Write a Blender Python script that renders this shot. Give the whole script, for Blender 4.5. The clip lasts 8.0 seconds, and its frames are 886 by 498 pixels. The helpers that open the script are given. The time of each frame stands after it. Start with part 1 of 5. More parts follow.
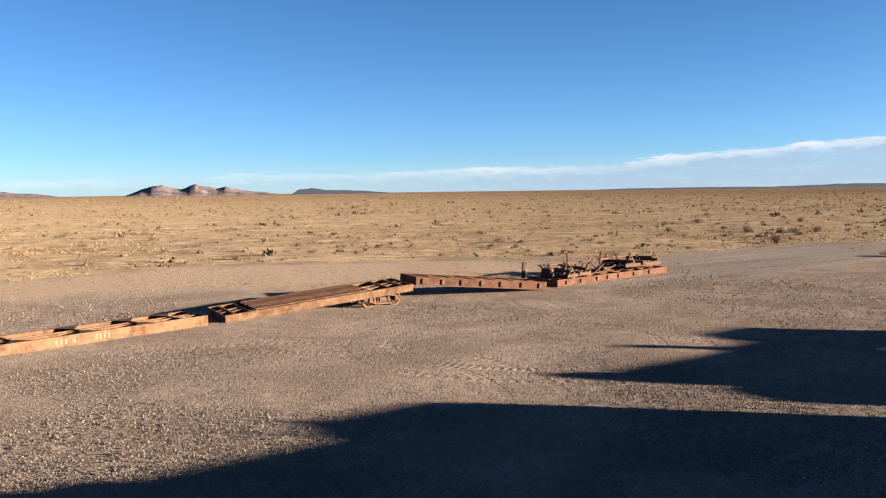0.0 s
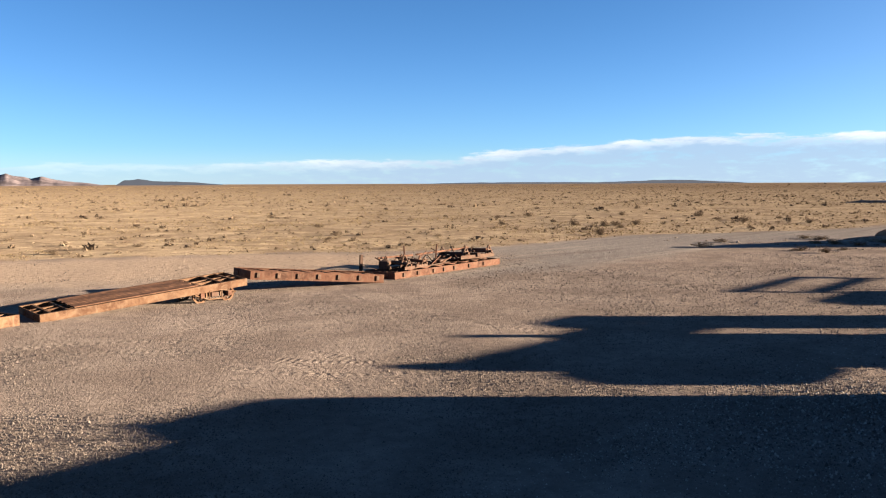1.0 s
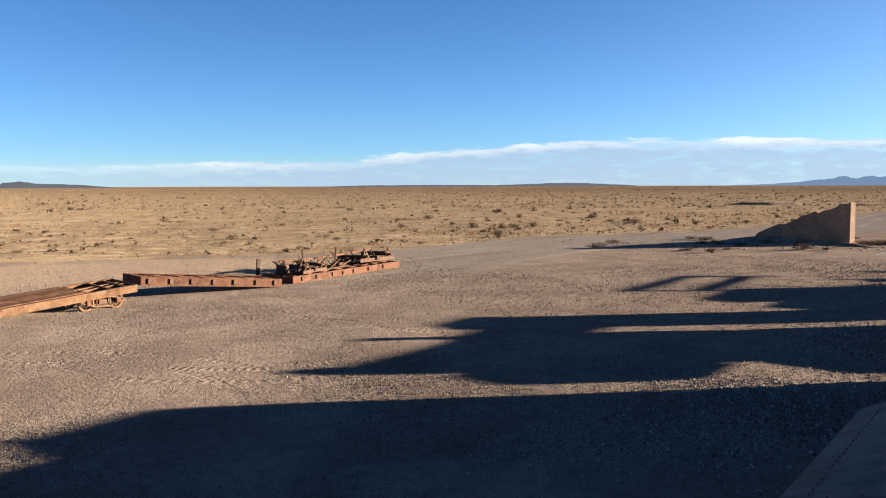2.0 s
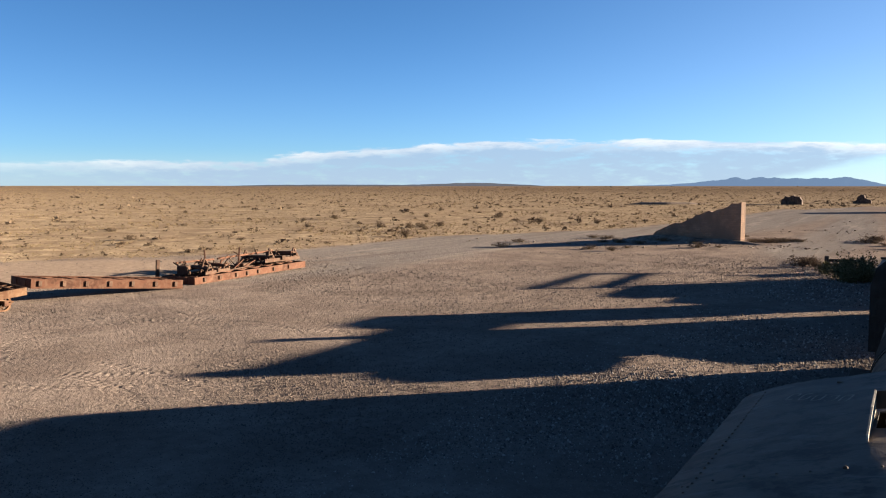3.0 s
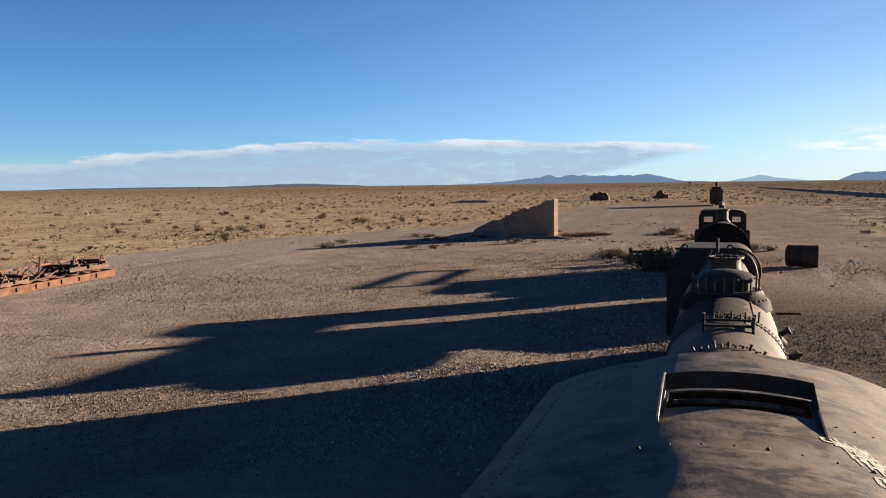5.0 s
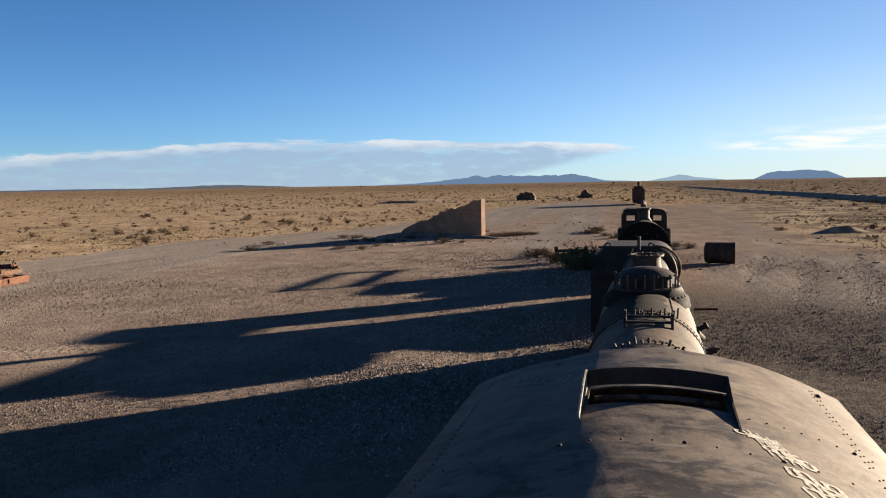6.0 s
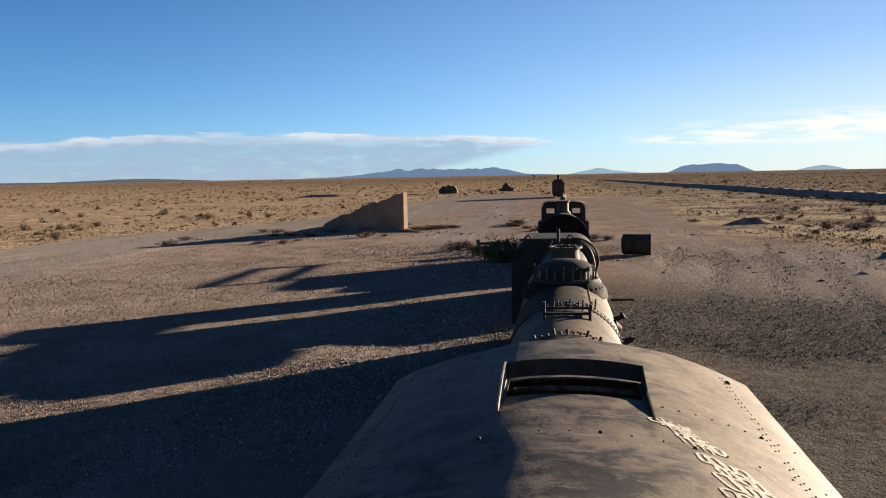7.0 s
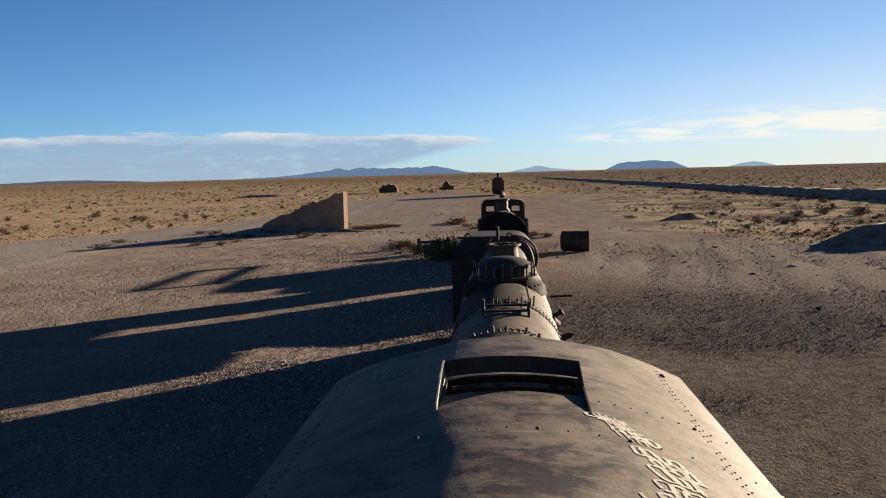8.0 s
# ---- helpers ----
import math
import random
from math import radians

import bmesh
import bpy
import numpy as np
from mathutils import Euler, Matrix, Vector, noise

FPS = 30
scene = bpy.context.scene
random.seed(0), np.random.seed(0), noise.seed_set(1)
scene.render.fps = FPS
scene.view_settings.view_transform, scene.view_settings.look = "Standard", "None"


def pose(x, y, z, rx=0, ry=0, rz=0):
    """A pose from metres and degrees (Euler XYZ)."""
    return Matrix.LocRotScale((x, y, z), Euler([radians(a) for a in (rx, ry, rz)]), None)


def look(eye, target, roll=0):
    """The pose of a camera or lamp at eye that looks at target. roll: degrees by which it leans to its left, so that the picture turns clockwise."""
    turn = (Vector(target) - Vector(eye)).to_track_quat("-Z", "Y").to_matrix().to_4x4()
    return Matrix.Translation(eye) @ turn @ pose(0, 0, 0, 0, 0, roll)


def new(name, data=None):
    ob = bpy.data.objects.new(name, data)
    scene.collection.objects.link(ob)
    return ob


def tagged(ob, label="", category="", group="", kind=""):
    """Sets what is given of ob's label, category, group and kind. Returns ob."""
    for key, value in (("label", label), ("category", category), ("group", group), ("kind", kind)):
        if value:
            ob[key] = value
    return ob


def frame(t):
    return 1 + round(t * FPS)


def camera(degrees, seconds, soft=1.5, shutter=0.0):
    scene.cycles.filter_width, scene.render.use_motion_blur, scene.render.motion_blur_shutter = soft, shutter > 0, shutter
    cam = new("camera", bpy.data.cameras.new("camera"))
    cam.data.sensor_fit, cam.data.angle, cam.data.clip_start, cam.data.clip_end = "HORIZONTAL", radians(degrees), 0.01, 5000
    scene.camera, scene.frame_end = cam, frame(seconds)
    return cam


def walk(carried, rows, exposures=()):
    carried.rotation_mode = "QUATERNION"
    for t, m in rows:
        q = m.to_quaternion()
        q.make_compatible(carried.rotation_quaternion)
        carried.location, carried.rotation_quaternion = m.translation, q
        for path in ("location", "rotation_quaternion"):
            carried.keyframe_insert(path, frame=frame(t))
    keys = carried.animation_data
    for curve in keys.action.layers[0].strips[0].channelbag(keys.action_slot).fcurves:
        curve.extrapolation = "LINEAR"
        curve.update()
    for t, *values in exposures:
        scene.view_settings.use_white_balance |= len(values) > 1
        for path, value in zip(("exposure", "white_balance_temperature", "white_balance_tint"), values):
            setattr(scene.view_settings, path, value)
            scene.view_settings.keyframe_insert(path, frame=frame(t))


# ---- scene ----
SKY, SUN = 0.044, 3.9               # strength of the sky and of the sun
EXPOSURES = [(0.0, 3.43), (0.5, 3.52), (1.0, 3.57), (1.5, 3.53), (3.5, 3.41), (6.0, 3.17), (6.5, 3.21), (7.0, 3.18), (7.5, 2.94), (8.0, 3.02)]
cam = camera(55.89, 8.0, soft=1.1)


def view(x, y, z, yaw, pitch, roll):
    return pose(x, y, z, 90 + pitch, 0, yaw) @ pose(0, 0, 0, 0, 0, roll)


walk(cam, [
    (0.0, view(0.000, 0.000, 5.002, 2.37, -3.98, -0.73)),
    (0.5, view(0.016, 0.048, 4.979, -2.69, -4.23, -0.59)),
    (1.0, view(0.039, 0.112, 4.969, -8.74, -4.53, -0.19)),
    (1.5, view(0.065, 0.162, 4.974, -12.74, -4.38, -0.23)),
    (1.7, view(0.073, 0.169, 4.972, -13.98, -4.35, -0.25)),
    (2.8, view(0.120, 0.149, 4.940, -20.29, -4.39, 0.11)),
    (3.0, view(0.133, 0.146, 4.936, -21.94, -4.38, 0.02)),
    (3.5, view(0.172, 0.157, 4.935, -26.09, -4.50, 0.09)),
    (4.0, view(0.199, 0.150, 4.936, -28.92, -4.51, -0.11)),
    (4.5, view(0.233, 0.146, 4.939, -31.39, -4.54, -0.50)),
    (5.8, view(0.319, 0.149, 4.933, -37.85, -4.39, -0.92)),
    (6.0, view(0.329, 0.148, 4.934, -38.81, -4.48, -0.98)),
    (6.5, view(0.356, 0.147, 4.937, -41.51, -4.73, -1.12)),
    (7.0, view(0.377, 0.155, 4.935, -44.10, -5.02, -1.05)),
    (7.5, view(0.393, 0.155, 4.936, -46.23, -5.07, -1.13)),
    (8.0, view(0.418, 0.145, 4.933, -48.13, -5.19, -1.51)),
], EXPOSURES)

# ---- world and sun ----
SUN_AZ, SUN_EL = 98.5, 8.4          # degrees clockwise from +y, and above the horizon
world = bpy.data.worlds.new("sky")
scene.world = world
world.use_nodes = True


class Nodes:
    """Short hand for node trees."""

    def __init__(self, tree):
        self.tree = tree

    def add(self, kind):
        return self.tree.nodes.new(kind)

    def link(self, a, b):
        self.tree.links.new(a, b)

    def put(self, value, socket):
        if isinstance(value, bpy.types.NodeSocket):
            self.link(value, socket)
        else:
            socket.default_value = value

    def math(self, op, a, b=0.0, c=0.0, clamp=False):
        n = self.add("ShaderNodeMath")
        n.operation, n.use_clamp = op, clamp
        for v, s in zip((a, b, c), n.inputs):
            self.put(v, s)
        return n.outputs[0]

    def ramp(self, fac, stops, mode="LINEAR"):
        n = self.add("ShaderNodeValToRGB")
        n.color_ramp.interpolation = mode
        e = n.color_ramp.elements
        while len(e) < len(stops):
            e.new(0.5)
        for el, (p, c) in zip(e, stops):
            el.position = p
            el.color = (c, c, c, 1) if isinstance(c, (int, float)) else (*c, 1)
        self.put(fac, n.inputs[0])
        return n.outputs[0]

    def smooth(self, v, lo, hi):
        n = self.add("ShaderNodeMapRange")
        n.interpolation_type = "SMOOTHSTEP"
        for s, x in zip(n.inputs, (v, lo, hi, 0.0, 1.0)):
            self.put(x, s)
        return n.outputs[0]

    def mix(self, fac, a, b, blend="MIX"):
        n = self.add("ShaderNodeMix")
        n.data_type, n.blend_type = "RGBA", blend
        self.put(fac, n.inputs[0])
        self.put(a if not isinstance(a, tuple) else (*a, 1), n.inputs[6])
        self.put(b if not isinstance(b, tuple) else (*b, 1), n.inputs[7])
        return n.outputs[2]

    def noise(self, vec, scale, detail=4, rough=0.55, distort=0.0):
        n = self.add("ShaderNodeTexNoise")
        self.put(vec, n.inputs["Vector"])
        n.inputs["Scale"].default_value, n.inputs["Detail"].default_value = scale, detail
        n.inputs["Roughness"].default_value, n.inputs["Distortion"].default_value = rough, distort
        return n.outputs["Fac"]

    def voronoi(self, vec, scale, feature="F1", out="Distance"):
        n = self.add("ShaderNodeTexVoronoi")
        n.feature = feature
        self.put(vec, n.inputs["Vector"])
        n.inputs["Scale"].default_value = scale
        return n.outputs[out]

    def scaled(self, vec, s):
        n = self.add("ShaderNodeVectorMath")
        n.operation = "MULTIPLY"
        self.put(vec, n.inputs[0])
        n.inputs[1].default_value = s
        return n.outputs[0]


w = Nodes(world.node_tree)
world.node_tree.nodes.clear()
sky = w.add("ShaderNodeTexSky")
sky.sky_type, sky.sun_disc, sky.sun_elevation, sky.sun_rotation = "NISHITA", False, radians(SUN_EL), radians(SUN_AZ)
sky.altitude, sky.air_density, sky.dust_density, sky.ozone_density = 3650, 1.0, 0.6, 2.2
direction = w.add("ShaderNodeTexCoord").outputs["Generated"]
sep = w.add("ShaderNodeSeparateXYZ")
w.link(direction, sep.inputs[0])
dx, dy, dz = sep.outputs
azim = w.math("DIVIDE", w.math("ARCTAN2", dx, dy), math.pi / 180)       # degrees clockwise from +y
elev = w.math("DIVIDE", w.math("ARCSINE", dz), math.pi / 180)
angles = w.add("ShaderNodeCombineXYZ")
w.link(azim, angles.inputs[0])
w.link(elev, angles.inputs[1])
flat = w.scaled(angles.outputs[0], (0.10, 0.75, 1.0))
puff = w.noise(flat, 1.3, 7, 0.6, 0.3)
fine = w.noise(w.scaled(angles.outputs[0], (0.35, 1.3, 1.0)), 1.6, 6, 0.62)
# a long low bank of cloud: its upper edge rises from left to right and ends in a point
top = w.ramp(w.math("MULTIPLY_ADD", azim, 1 / 120, 30 / 120), [(0.0, 0.21), (0.10, 0.29), (0.20, 0.33), (0.325, 0.41), (0.37, 0.54), (0.46, 0.69), (0.54, 0.66), (0.61, 0.65), (0.65, 0.58), (0.695, 0.46)])
top = w.math("MULTIPLY_ADD", puff, 1.3, w.math("MULTIPLY_ADD", top, 4.7, -0.78))
top = w.math("MULTIPLY_ADD", fine, 0.55, w.math("SUBTRACT", top, 0.28))
base = w.math("MULTIPLY_ADD", w.smooth(azim, 36.0, 54.0), 2.9, -0.9)
base = w.math("MULTIPLY_ADD", fine, 0.8, w.math("SUBTRACT", base, 0.4))
bank = w.math("MULTIPLY", w.smooth(w.math("SUBTRACT", top, elev), -0.05, 0.22), w.smooth(w.math("ADD", fine, w.math("MULTIPLY", puff, 0.5)), 0.40, 0.80))
bank = w.math("MULTIPLY", bank, w.math("MULTIPLY", w.smooth(w.math("SUBTRACT", elev, base), -0.1, 0.5), w.smooth(azim, 53.6, 51.0)))
bank = w.math("MULTIPLY", bank, w.math("MULTIPLY_ADD", w.smooth(azim, -12.0, 8.0), 0.65, 0.35))
# its lit upper rim over a greyer belly
rim = w.smooth(w.math("SUBTRACT", w.math("MULTIPLY_ADD", fine, 0.9, w.math("SUBTRACT", top, 0.45)), elev), 0.95, 0.05)
# thin streaks towards the sun
low = w.math("MULTIPLY_ADD", w.smooth(azim, 56.0, 75.0), 1.0, 1.9)
streak = w.math("MULTIPLY", w.smooth(azim, 55.5, 60.0), w.math("MULTIPLY", w.smooth(elev, 1.5, 2.1), w.smooth(elev, w.math("ADD", low, 1.5), low)))
streak = w.math("MULTIPLY", streak, w.smooth(w.noise(flat, 2.1, 6, 0.6, 0.4), 0.40, 0.60))
haze = w.math("MULTIPLY", w.smooth(elev, 2.6, 0.0), 0.35)
glare = w.math("MULTIPLY", w.smooth(azim, 15.0, 105.0), w.smooth(elev, 26.0, -2.0))
clear = w.mix(1.0, sky.outputs[0], (0.255, 0.345, 0.460), "MULTIPLY")
clear = w.mix(w.smooth(elev, 2.0, 13.0), clear, w.mix(1.0, clear, (0.81, 0.93, 0.92), "MULTIPLY"))
clear = w.mix(w.math("MULTIPLY", glare, 0.68), clear, (1.72, 1.90, 1.92))
col = w.mix(haze, clear, (1.45, 1.75, 2.05))
rim = w.math("MULTIPLY", rim, w.math("MULTIPLY_ADD", w.smooth(puff, 0.38, 0.6), 0.65, 0.35))
low_air = w.math("MULTIPLY", w.smooth(azim, 40.0, 95.0), w.smooth(elev, 9.0, 0.0))
col = w.mix(w.math("MULTIPLY", low_air, 0.75), col, (2.75, 2.62, 2.25))
cloud_col = w.mix(rim, (0.95, 1.25, 1.68), (2.3, 2.25, 2.22))
col = w.mix(w.math("MULTIPLY", bank, 0.8), col, cloud_col)
col = w.mix(w.math("MULTIPLY", streak, 0.75), col, (2.9, 2.72, 2.35))
bg = w.add("ShaderNodeBackground")
w.link(col, bg.inputs[0])
bg.inputs[1].default_value = SKY
w.link(bg.outputs[0], w.add("ShaderNodeOutputWorld").inputs[0])

lamp = bpy.data.lights.new("sun", "SUN")
lamp.energy, lamp.angle, lamp.color = SUN, radians(0.55), (1.0, 0.85, 0.66)
sun = new("sun", lamp)
a, e = radians(SUN_AZ), radians(SUN_EL)
sun.matrix_world = look(Vector((math.sin(a) * math.cos(e), math.cos(a) * math.cos(e), math.sin(e))) * 200, (0, 0, 0))

# ---- materials ----


def material(name):
    m = bpy.data.materials.new(name)
    m.use_nodes = True
    n = Nodes(m.node_tree)
    b = m.node_tree.nodes["Principled BSDF"]
    b.inputs["Specular IOR Level"].default_value = 0.07
    return m, n, b


def bumped(n, b, height, strength, distance):
    bump = n.add("ShaderNodeBump")
    bump.inputs["Strength"].default_value, bump.inputs["Distance"].default_value = strength, distance
    n.put(height, bump.inputs["Height"])
    n.link(bump.outputs[0], b.inputs["Normal"])


def metal_paint(name, base, rust, dust, rough=0.7, scale=1.0, patch=0.5, metallic=0.0):
    """Old painted or bare steel: base colour, rust in patches, dust in streaks, pitted."""
    m, n, b = material(name)
    p = n.add("ShaderNodeTexCoord").outputs["Object"]
    big = n.noise(p, 1.1 * scale, 6, 0.6, 0.5)
    mid = n.noise(p, 5 * scale, 6, 0.65, 0.8)
    small = n.noise(p, 38 * scale, 5, 0.6)
    streaks = n.noise(n.scaled(p, (9 * scale, 9 * scale, 0.9 * scale)), 1.0, 4, 0.6)
    rnd = n.add("ShaderNodeObjectInfo").outputs["Random"]
    c = n.mix(n.smooth(n.math("ADD", big, n.math("MULTIPLY", mid, 0.5)), 0.92 - 0.35 * patch, 1.0 - 0.15 * patch), base, rust)
    c = n.mix(n.math("MULTIPLY", n.smooth(streaks, 0.5, 0.72), 0.55), c, dust)
    c = n.mix(n.math("MULTIPLY", n.smooth(mid, 0.58, 0.72), 0.5), c, tuple(v * 0.45 for v in rust))
    c = n.mix(n.math("MULTIPLY", n.smooth(small, 0.35, 0.7), 0.35), c, dust)
    blot = n.noise(p, 2.6 * scale, 7, 0.68, 1.2)
    c = n.mix(n.math("MULTIPLY", n.smooth(blot, 0.47, 0.66), 0.55), c, tuple(v * 1.1 for v in dust))
    c = n.mix(n.math("MULTIPLY", n.smooth(blot, 0.47, 0.33), 0.6), c, tuple(v * 0.7 for v in rust))
    hsv = n.add("ShaderNodeHueSaturation")
    n.link(c, hsv.inputs["Color"])
    n.put(n.math("MULTIPLY_ADD", rnd, 0.3, 0.85), hsv.inputs["Value"])
    n.link(hsv.outputs[0], b.inputs["Base Color"])
    n.put(n.math("MULTIPLY_ADD", mid, 0.3, rough - 0.15), b.inputs["Roughness"])
    b.inputs["Metallic"].default_value = metallic
    b.inputs["Specular IOR Level"].default_value = 0.035
    bumped(n, b, n.math("ADD", n.math("MULTIPLY", small, 0.25), n.math("ADD", n.math("MULTIPLY", mid, 0.5), n.math("MULTIPLY", big, 1.8))), 0.5, 0.014)
    return m


RUST = metal_paint("rusted_steel", (0.064, 0.02816, 0.01792), (0.03584, 0.01664, 0.01152), (0.08704, 0.0512, 0.03456), 0.85)
RUST_PALE = metal_paint("sun_bleached_rust", (0.08448, 0.0448, 0.0256), (0.04864, 0.0224, 0.0128), (0.1126, 0.07296, 0.04736), 0.85, 1.0, 0.7)
RUST_DARK = metal_paint("dark_rusted_iron", (0.04864, 0.02816, 0.02048), (0.06144, 0.02944, 0.0192), (0.07936, 0.05504, 0.03968), 0.8)


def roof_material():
    """Old cab roof: grey-purple weathered paint, pale washes, dark soot patches, sunlight painted as tan on the sunward
    flank.
    """
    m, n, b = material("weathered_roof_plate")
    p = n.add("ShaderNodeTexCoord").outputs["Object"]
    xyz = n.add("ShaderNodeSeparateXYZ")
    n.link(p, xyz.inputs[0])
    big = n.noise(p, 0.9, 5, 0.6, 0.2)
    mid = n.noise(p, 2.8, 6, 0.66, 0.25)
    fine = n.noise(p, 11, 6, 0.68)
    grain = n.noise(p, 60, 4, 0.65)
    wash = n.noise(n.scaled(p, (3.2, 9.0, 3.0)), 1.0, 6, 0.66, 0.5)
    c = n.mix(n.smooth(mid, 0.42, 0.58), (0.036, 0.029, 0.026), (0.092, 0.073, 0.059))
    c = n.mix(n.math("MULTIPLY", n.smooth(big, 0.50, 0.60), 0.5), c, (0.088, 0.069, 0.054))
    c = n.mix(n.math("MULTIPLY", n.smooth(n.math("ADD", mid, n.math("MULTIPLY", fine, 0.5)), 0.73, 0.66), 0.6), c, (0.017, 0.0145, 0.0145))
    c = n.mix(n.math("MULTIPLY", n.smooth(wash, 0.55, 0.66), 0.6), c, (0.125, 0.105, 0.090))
    # lighter tan on the sunward flank stands in for the sun on it
    sunlit_flank = n.smooth(n.math("ADD", xyz.outputs[0], n.math("MULTIPLY", n.math("SUBTRACT", mid, 0.5), 1.5)), 0.15, 0.85)
    c = n.mix(n.math("MULTIPLY", sunlit_flank, 0.8), c, n.mix(n.smooth(fine, 0.35, 0.68), (0.084, 0.064, 0.047), (0.122, 0.094, 0.069)))
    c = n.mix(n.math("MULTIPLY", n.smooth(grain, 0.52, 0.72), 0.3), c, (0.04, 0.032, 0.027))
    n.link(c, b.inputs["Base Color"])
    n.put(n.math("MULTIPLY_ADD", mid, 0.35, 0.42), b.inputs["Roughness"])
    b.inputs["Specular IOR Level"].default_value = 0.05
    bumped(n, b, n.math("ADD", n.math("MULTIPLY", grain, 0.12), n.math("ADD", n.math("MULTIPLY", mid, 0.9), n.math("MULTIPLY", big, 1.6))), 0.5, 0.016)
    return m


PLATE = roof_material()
BOILER = metal_paint("weathered_boiler_plate", (0.056, 0.042, 0.030), (0.020, 0.0145, 0.012), (0.080, 0.057, 0.039), 0.66, 1.2, 0.85)
BOILER.node_tree.nodes["Principled BSDF"].inputs["Specular IOR Level"].default_value = 0.05
IRON = metal_paint("blackened_iron", (0.03072, 0.0256, 0.02304), (0.03968, 0.0256, 0.0192), (0.05632, 0.04608, 0.0384), 0.6)
BLACK_PLATE = metal_paint("black_plate", (0.012, 0.0098, 0.0082), (0.016, 0.011, 0.0085), (0.020, 0.016, 0.013), 0.8)


def plain(name, colour, rough=0.8, vary=0.35, scale=8.0):
    m, n, b = material(name)
    p = n.add("ShaderNodeTexCoord").outputs["Object"]
    f = n.noise(p, scale, 5, 0.6)
    g = n.noise(p, scale * 9, 4, 0.6)
    c = n.mix(n.smooth(n.math("MULTIPLY_ADD", g, 0.4, n.math("MULTIPLY", f, 0.6)), 0.35, 0.65), tuple(v * (1 - vary) for v in colour), tuple(min(1, v * (1 + vary)) for v in colour))
    n.link(c, b.inputs["Base Color"])
    b.inputs["Roughness"].default_value = rough
    bumped(n, b, n.math("ADD", f, g), 0.35, 0.01)
    return m


CHALK = plain("spray_paint_and_sunlit_white", (0.215, 0.192, 0.162), 0.85, 0.45, 24)
TIMBER = plain("dry_deck_timber", (0.0768, 0.0384, 0.02304), 0.9, 0.4, 3)


TURNS = ((1.5, 27.5, 5.2), (-6.0, 19.0, 7.5), (18.0, 40.0, 16.0))   # wheel turns: centre and radius


def ground_material():
    m, n, b = material("desert_ground")
    p = n.add("ShaderNodeTexCoord").outputs["Object"]
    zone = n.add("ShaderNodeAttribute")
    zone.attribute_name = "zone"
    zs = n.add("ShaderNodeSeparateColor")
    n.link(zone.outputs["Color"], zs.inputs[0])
    grass, track, backlit_field = zs.outputs
    wide = n.noise(p, 0.045, 5, 0.6, 0.6)
    mid = n.noise(p, 0.32, 6, 0.62, 0.4)
    small = n.noise(p, 2.6, 6, 0.65)
    grit = n.noise(p, 22.0, 5, 0.7)
    peb = n.voronoi(p, 17.0)
    pebc = n.voronoi(p, 17.0, "F1", "Color")
    pebv = n.add("ShaderNodeSeparateColor")
    n.link(pebc, pebv.inputs[0])
    # gravel yard: grey-brown stones on dust
    gravel = n.mix(n.smooth(mid, 0.35, 0.65), (0.1498, 0.1126, 0.09088), (0.2074, 0.1587, 0.128))
    gravel = n.mix(n.math("MULTIPLY", n.smooth(peb, 0.34, 0.15), 0.6), gravel, n.mix(pebv.outputs[0], (0.0896, 0.07168, 0.06144), (0.2944, 0.2342, 0.192)))
    gravel = n.mix(n.math("MULTIPLY", n.smooth(small, 0.45, 0.62), 0.35), gravel, (0.0896, 0.07168, 0.05888))
    # driven sand
    sand = n.mix(n.smooth(small, 0.35, 0.65), (0.140, 0.118, 0.104), (0.185, 0.158, 0.139))
    sand = n.mix(n.math("MULTIPLY", n.smooth(grit, 0.5, 0.68), 0.4), sand, (0.128, 0.09728, 0.0704))
    # wheel ruts and drifts run along the train
    sp = n.add("ShaderNodeSeparateXYZ")
    n.link(p, sp.inputs[0])
    side = n.math("SUBTRACT", n.math("MULTIPLY", sp.outputs[0], 0.6115), n.math("MULTIPLY", sp.outputs[1], 0.7912))
    along = n.math("ADD", n.math("MULTIPLY", sp.outputs[0], 0.7912), n.math("MULTIPLY", sp.outputs[1], 0.6115))
    rut = n.add("ShaderNodeCombineXYZ")
    n.put(n.math("MULTIPLY", side, 0.75), rut.inputs[0])
    n.put(n.math("MULTIPLY", along, 0.05), rut.inputs[1])
    ruts = n.noise(rut.outputs[0], 1.0, 6, 0.62, 0.5)
    sand = n.mix(n.math("MULTIPLY", n.smooth(ruts, 0.52, 0.66), 0.55), sand, (0.1254, 0.09728, 0.07936))
    sand = n.mix(n.math("MULTIPLY", n.smooth(ruts, 0.46, 0.36), 0.45), sand, (0.255, 0.210, 0.175))
    gravel = n.mix(n.math("MULTIPLY", n.smooth(ruts, 0.54, 0.68), 0.3), gravel, (0.1088, 0.08448, 0.06912))
    # dry plain
    patches = n.noise(n.scaled(p, (1.0, 1.0, 1.0)), 0.16, 6, 0.65, 0.8)
    plain_c = n.mix(n.smooth(patches, 0.38, 0.62), (0.192, 0.1344, 0.08832), (0.2842, 0.2086, 0.1344))
    plain_c = n.mix(n.math("MULTIPLY", n.smooth(n.noise(p, 0.9, 6, 0.75), 0.48, 0.68), 0.72), plain_c, (0.1216, 0.08448, 0.05632))
    plain_c = n.mix(n.math("MULTIPLY", n.smooth(wide, 0.52, 0.68), 0.45), plain_c, (0.1984, 0.1344, 0.0832))
    plain_c = n.mix(n.math("MULTIPLY", n.smooth(n.noise(p, 2.7, 5, 0.7), 0.52, 0.66), 0.5), plain_c, (0.3482, 0.2624, 0.1677))
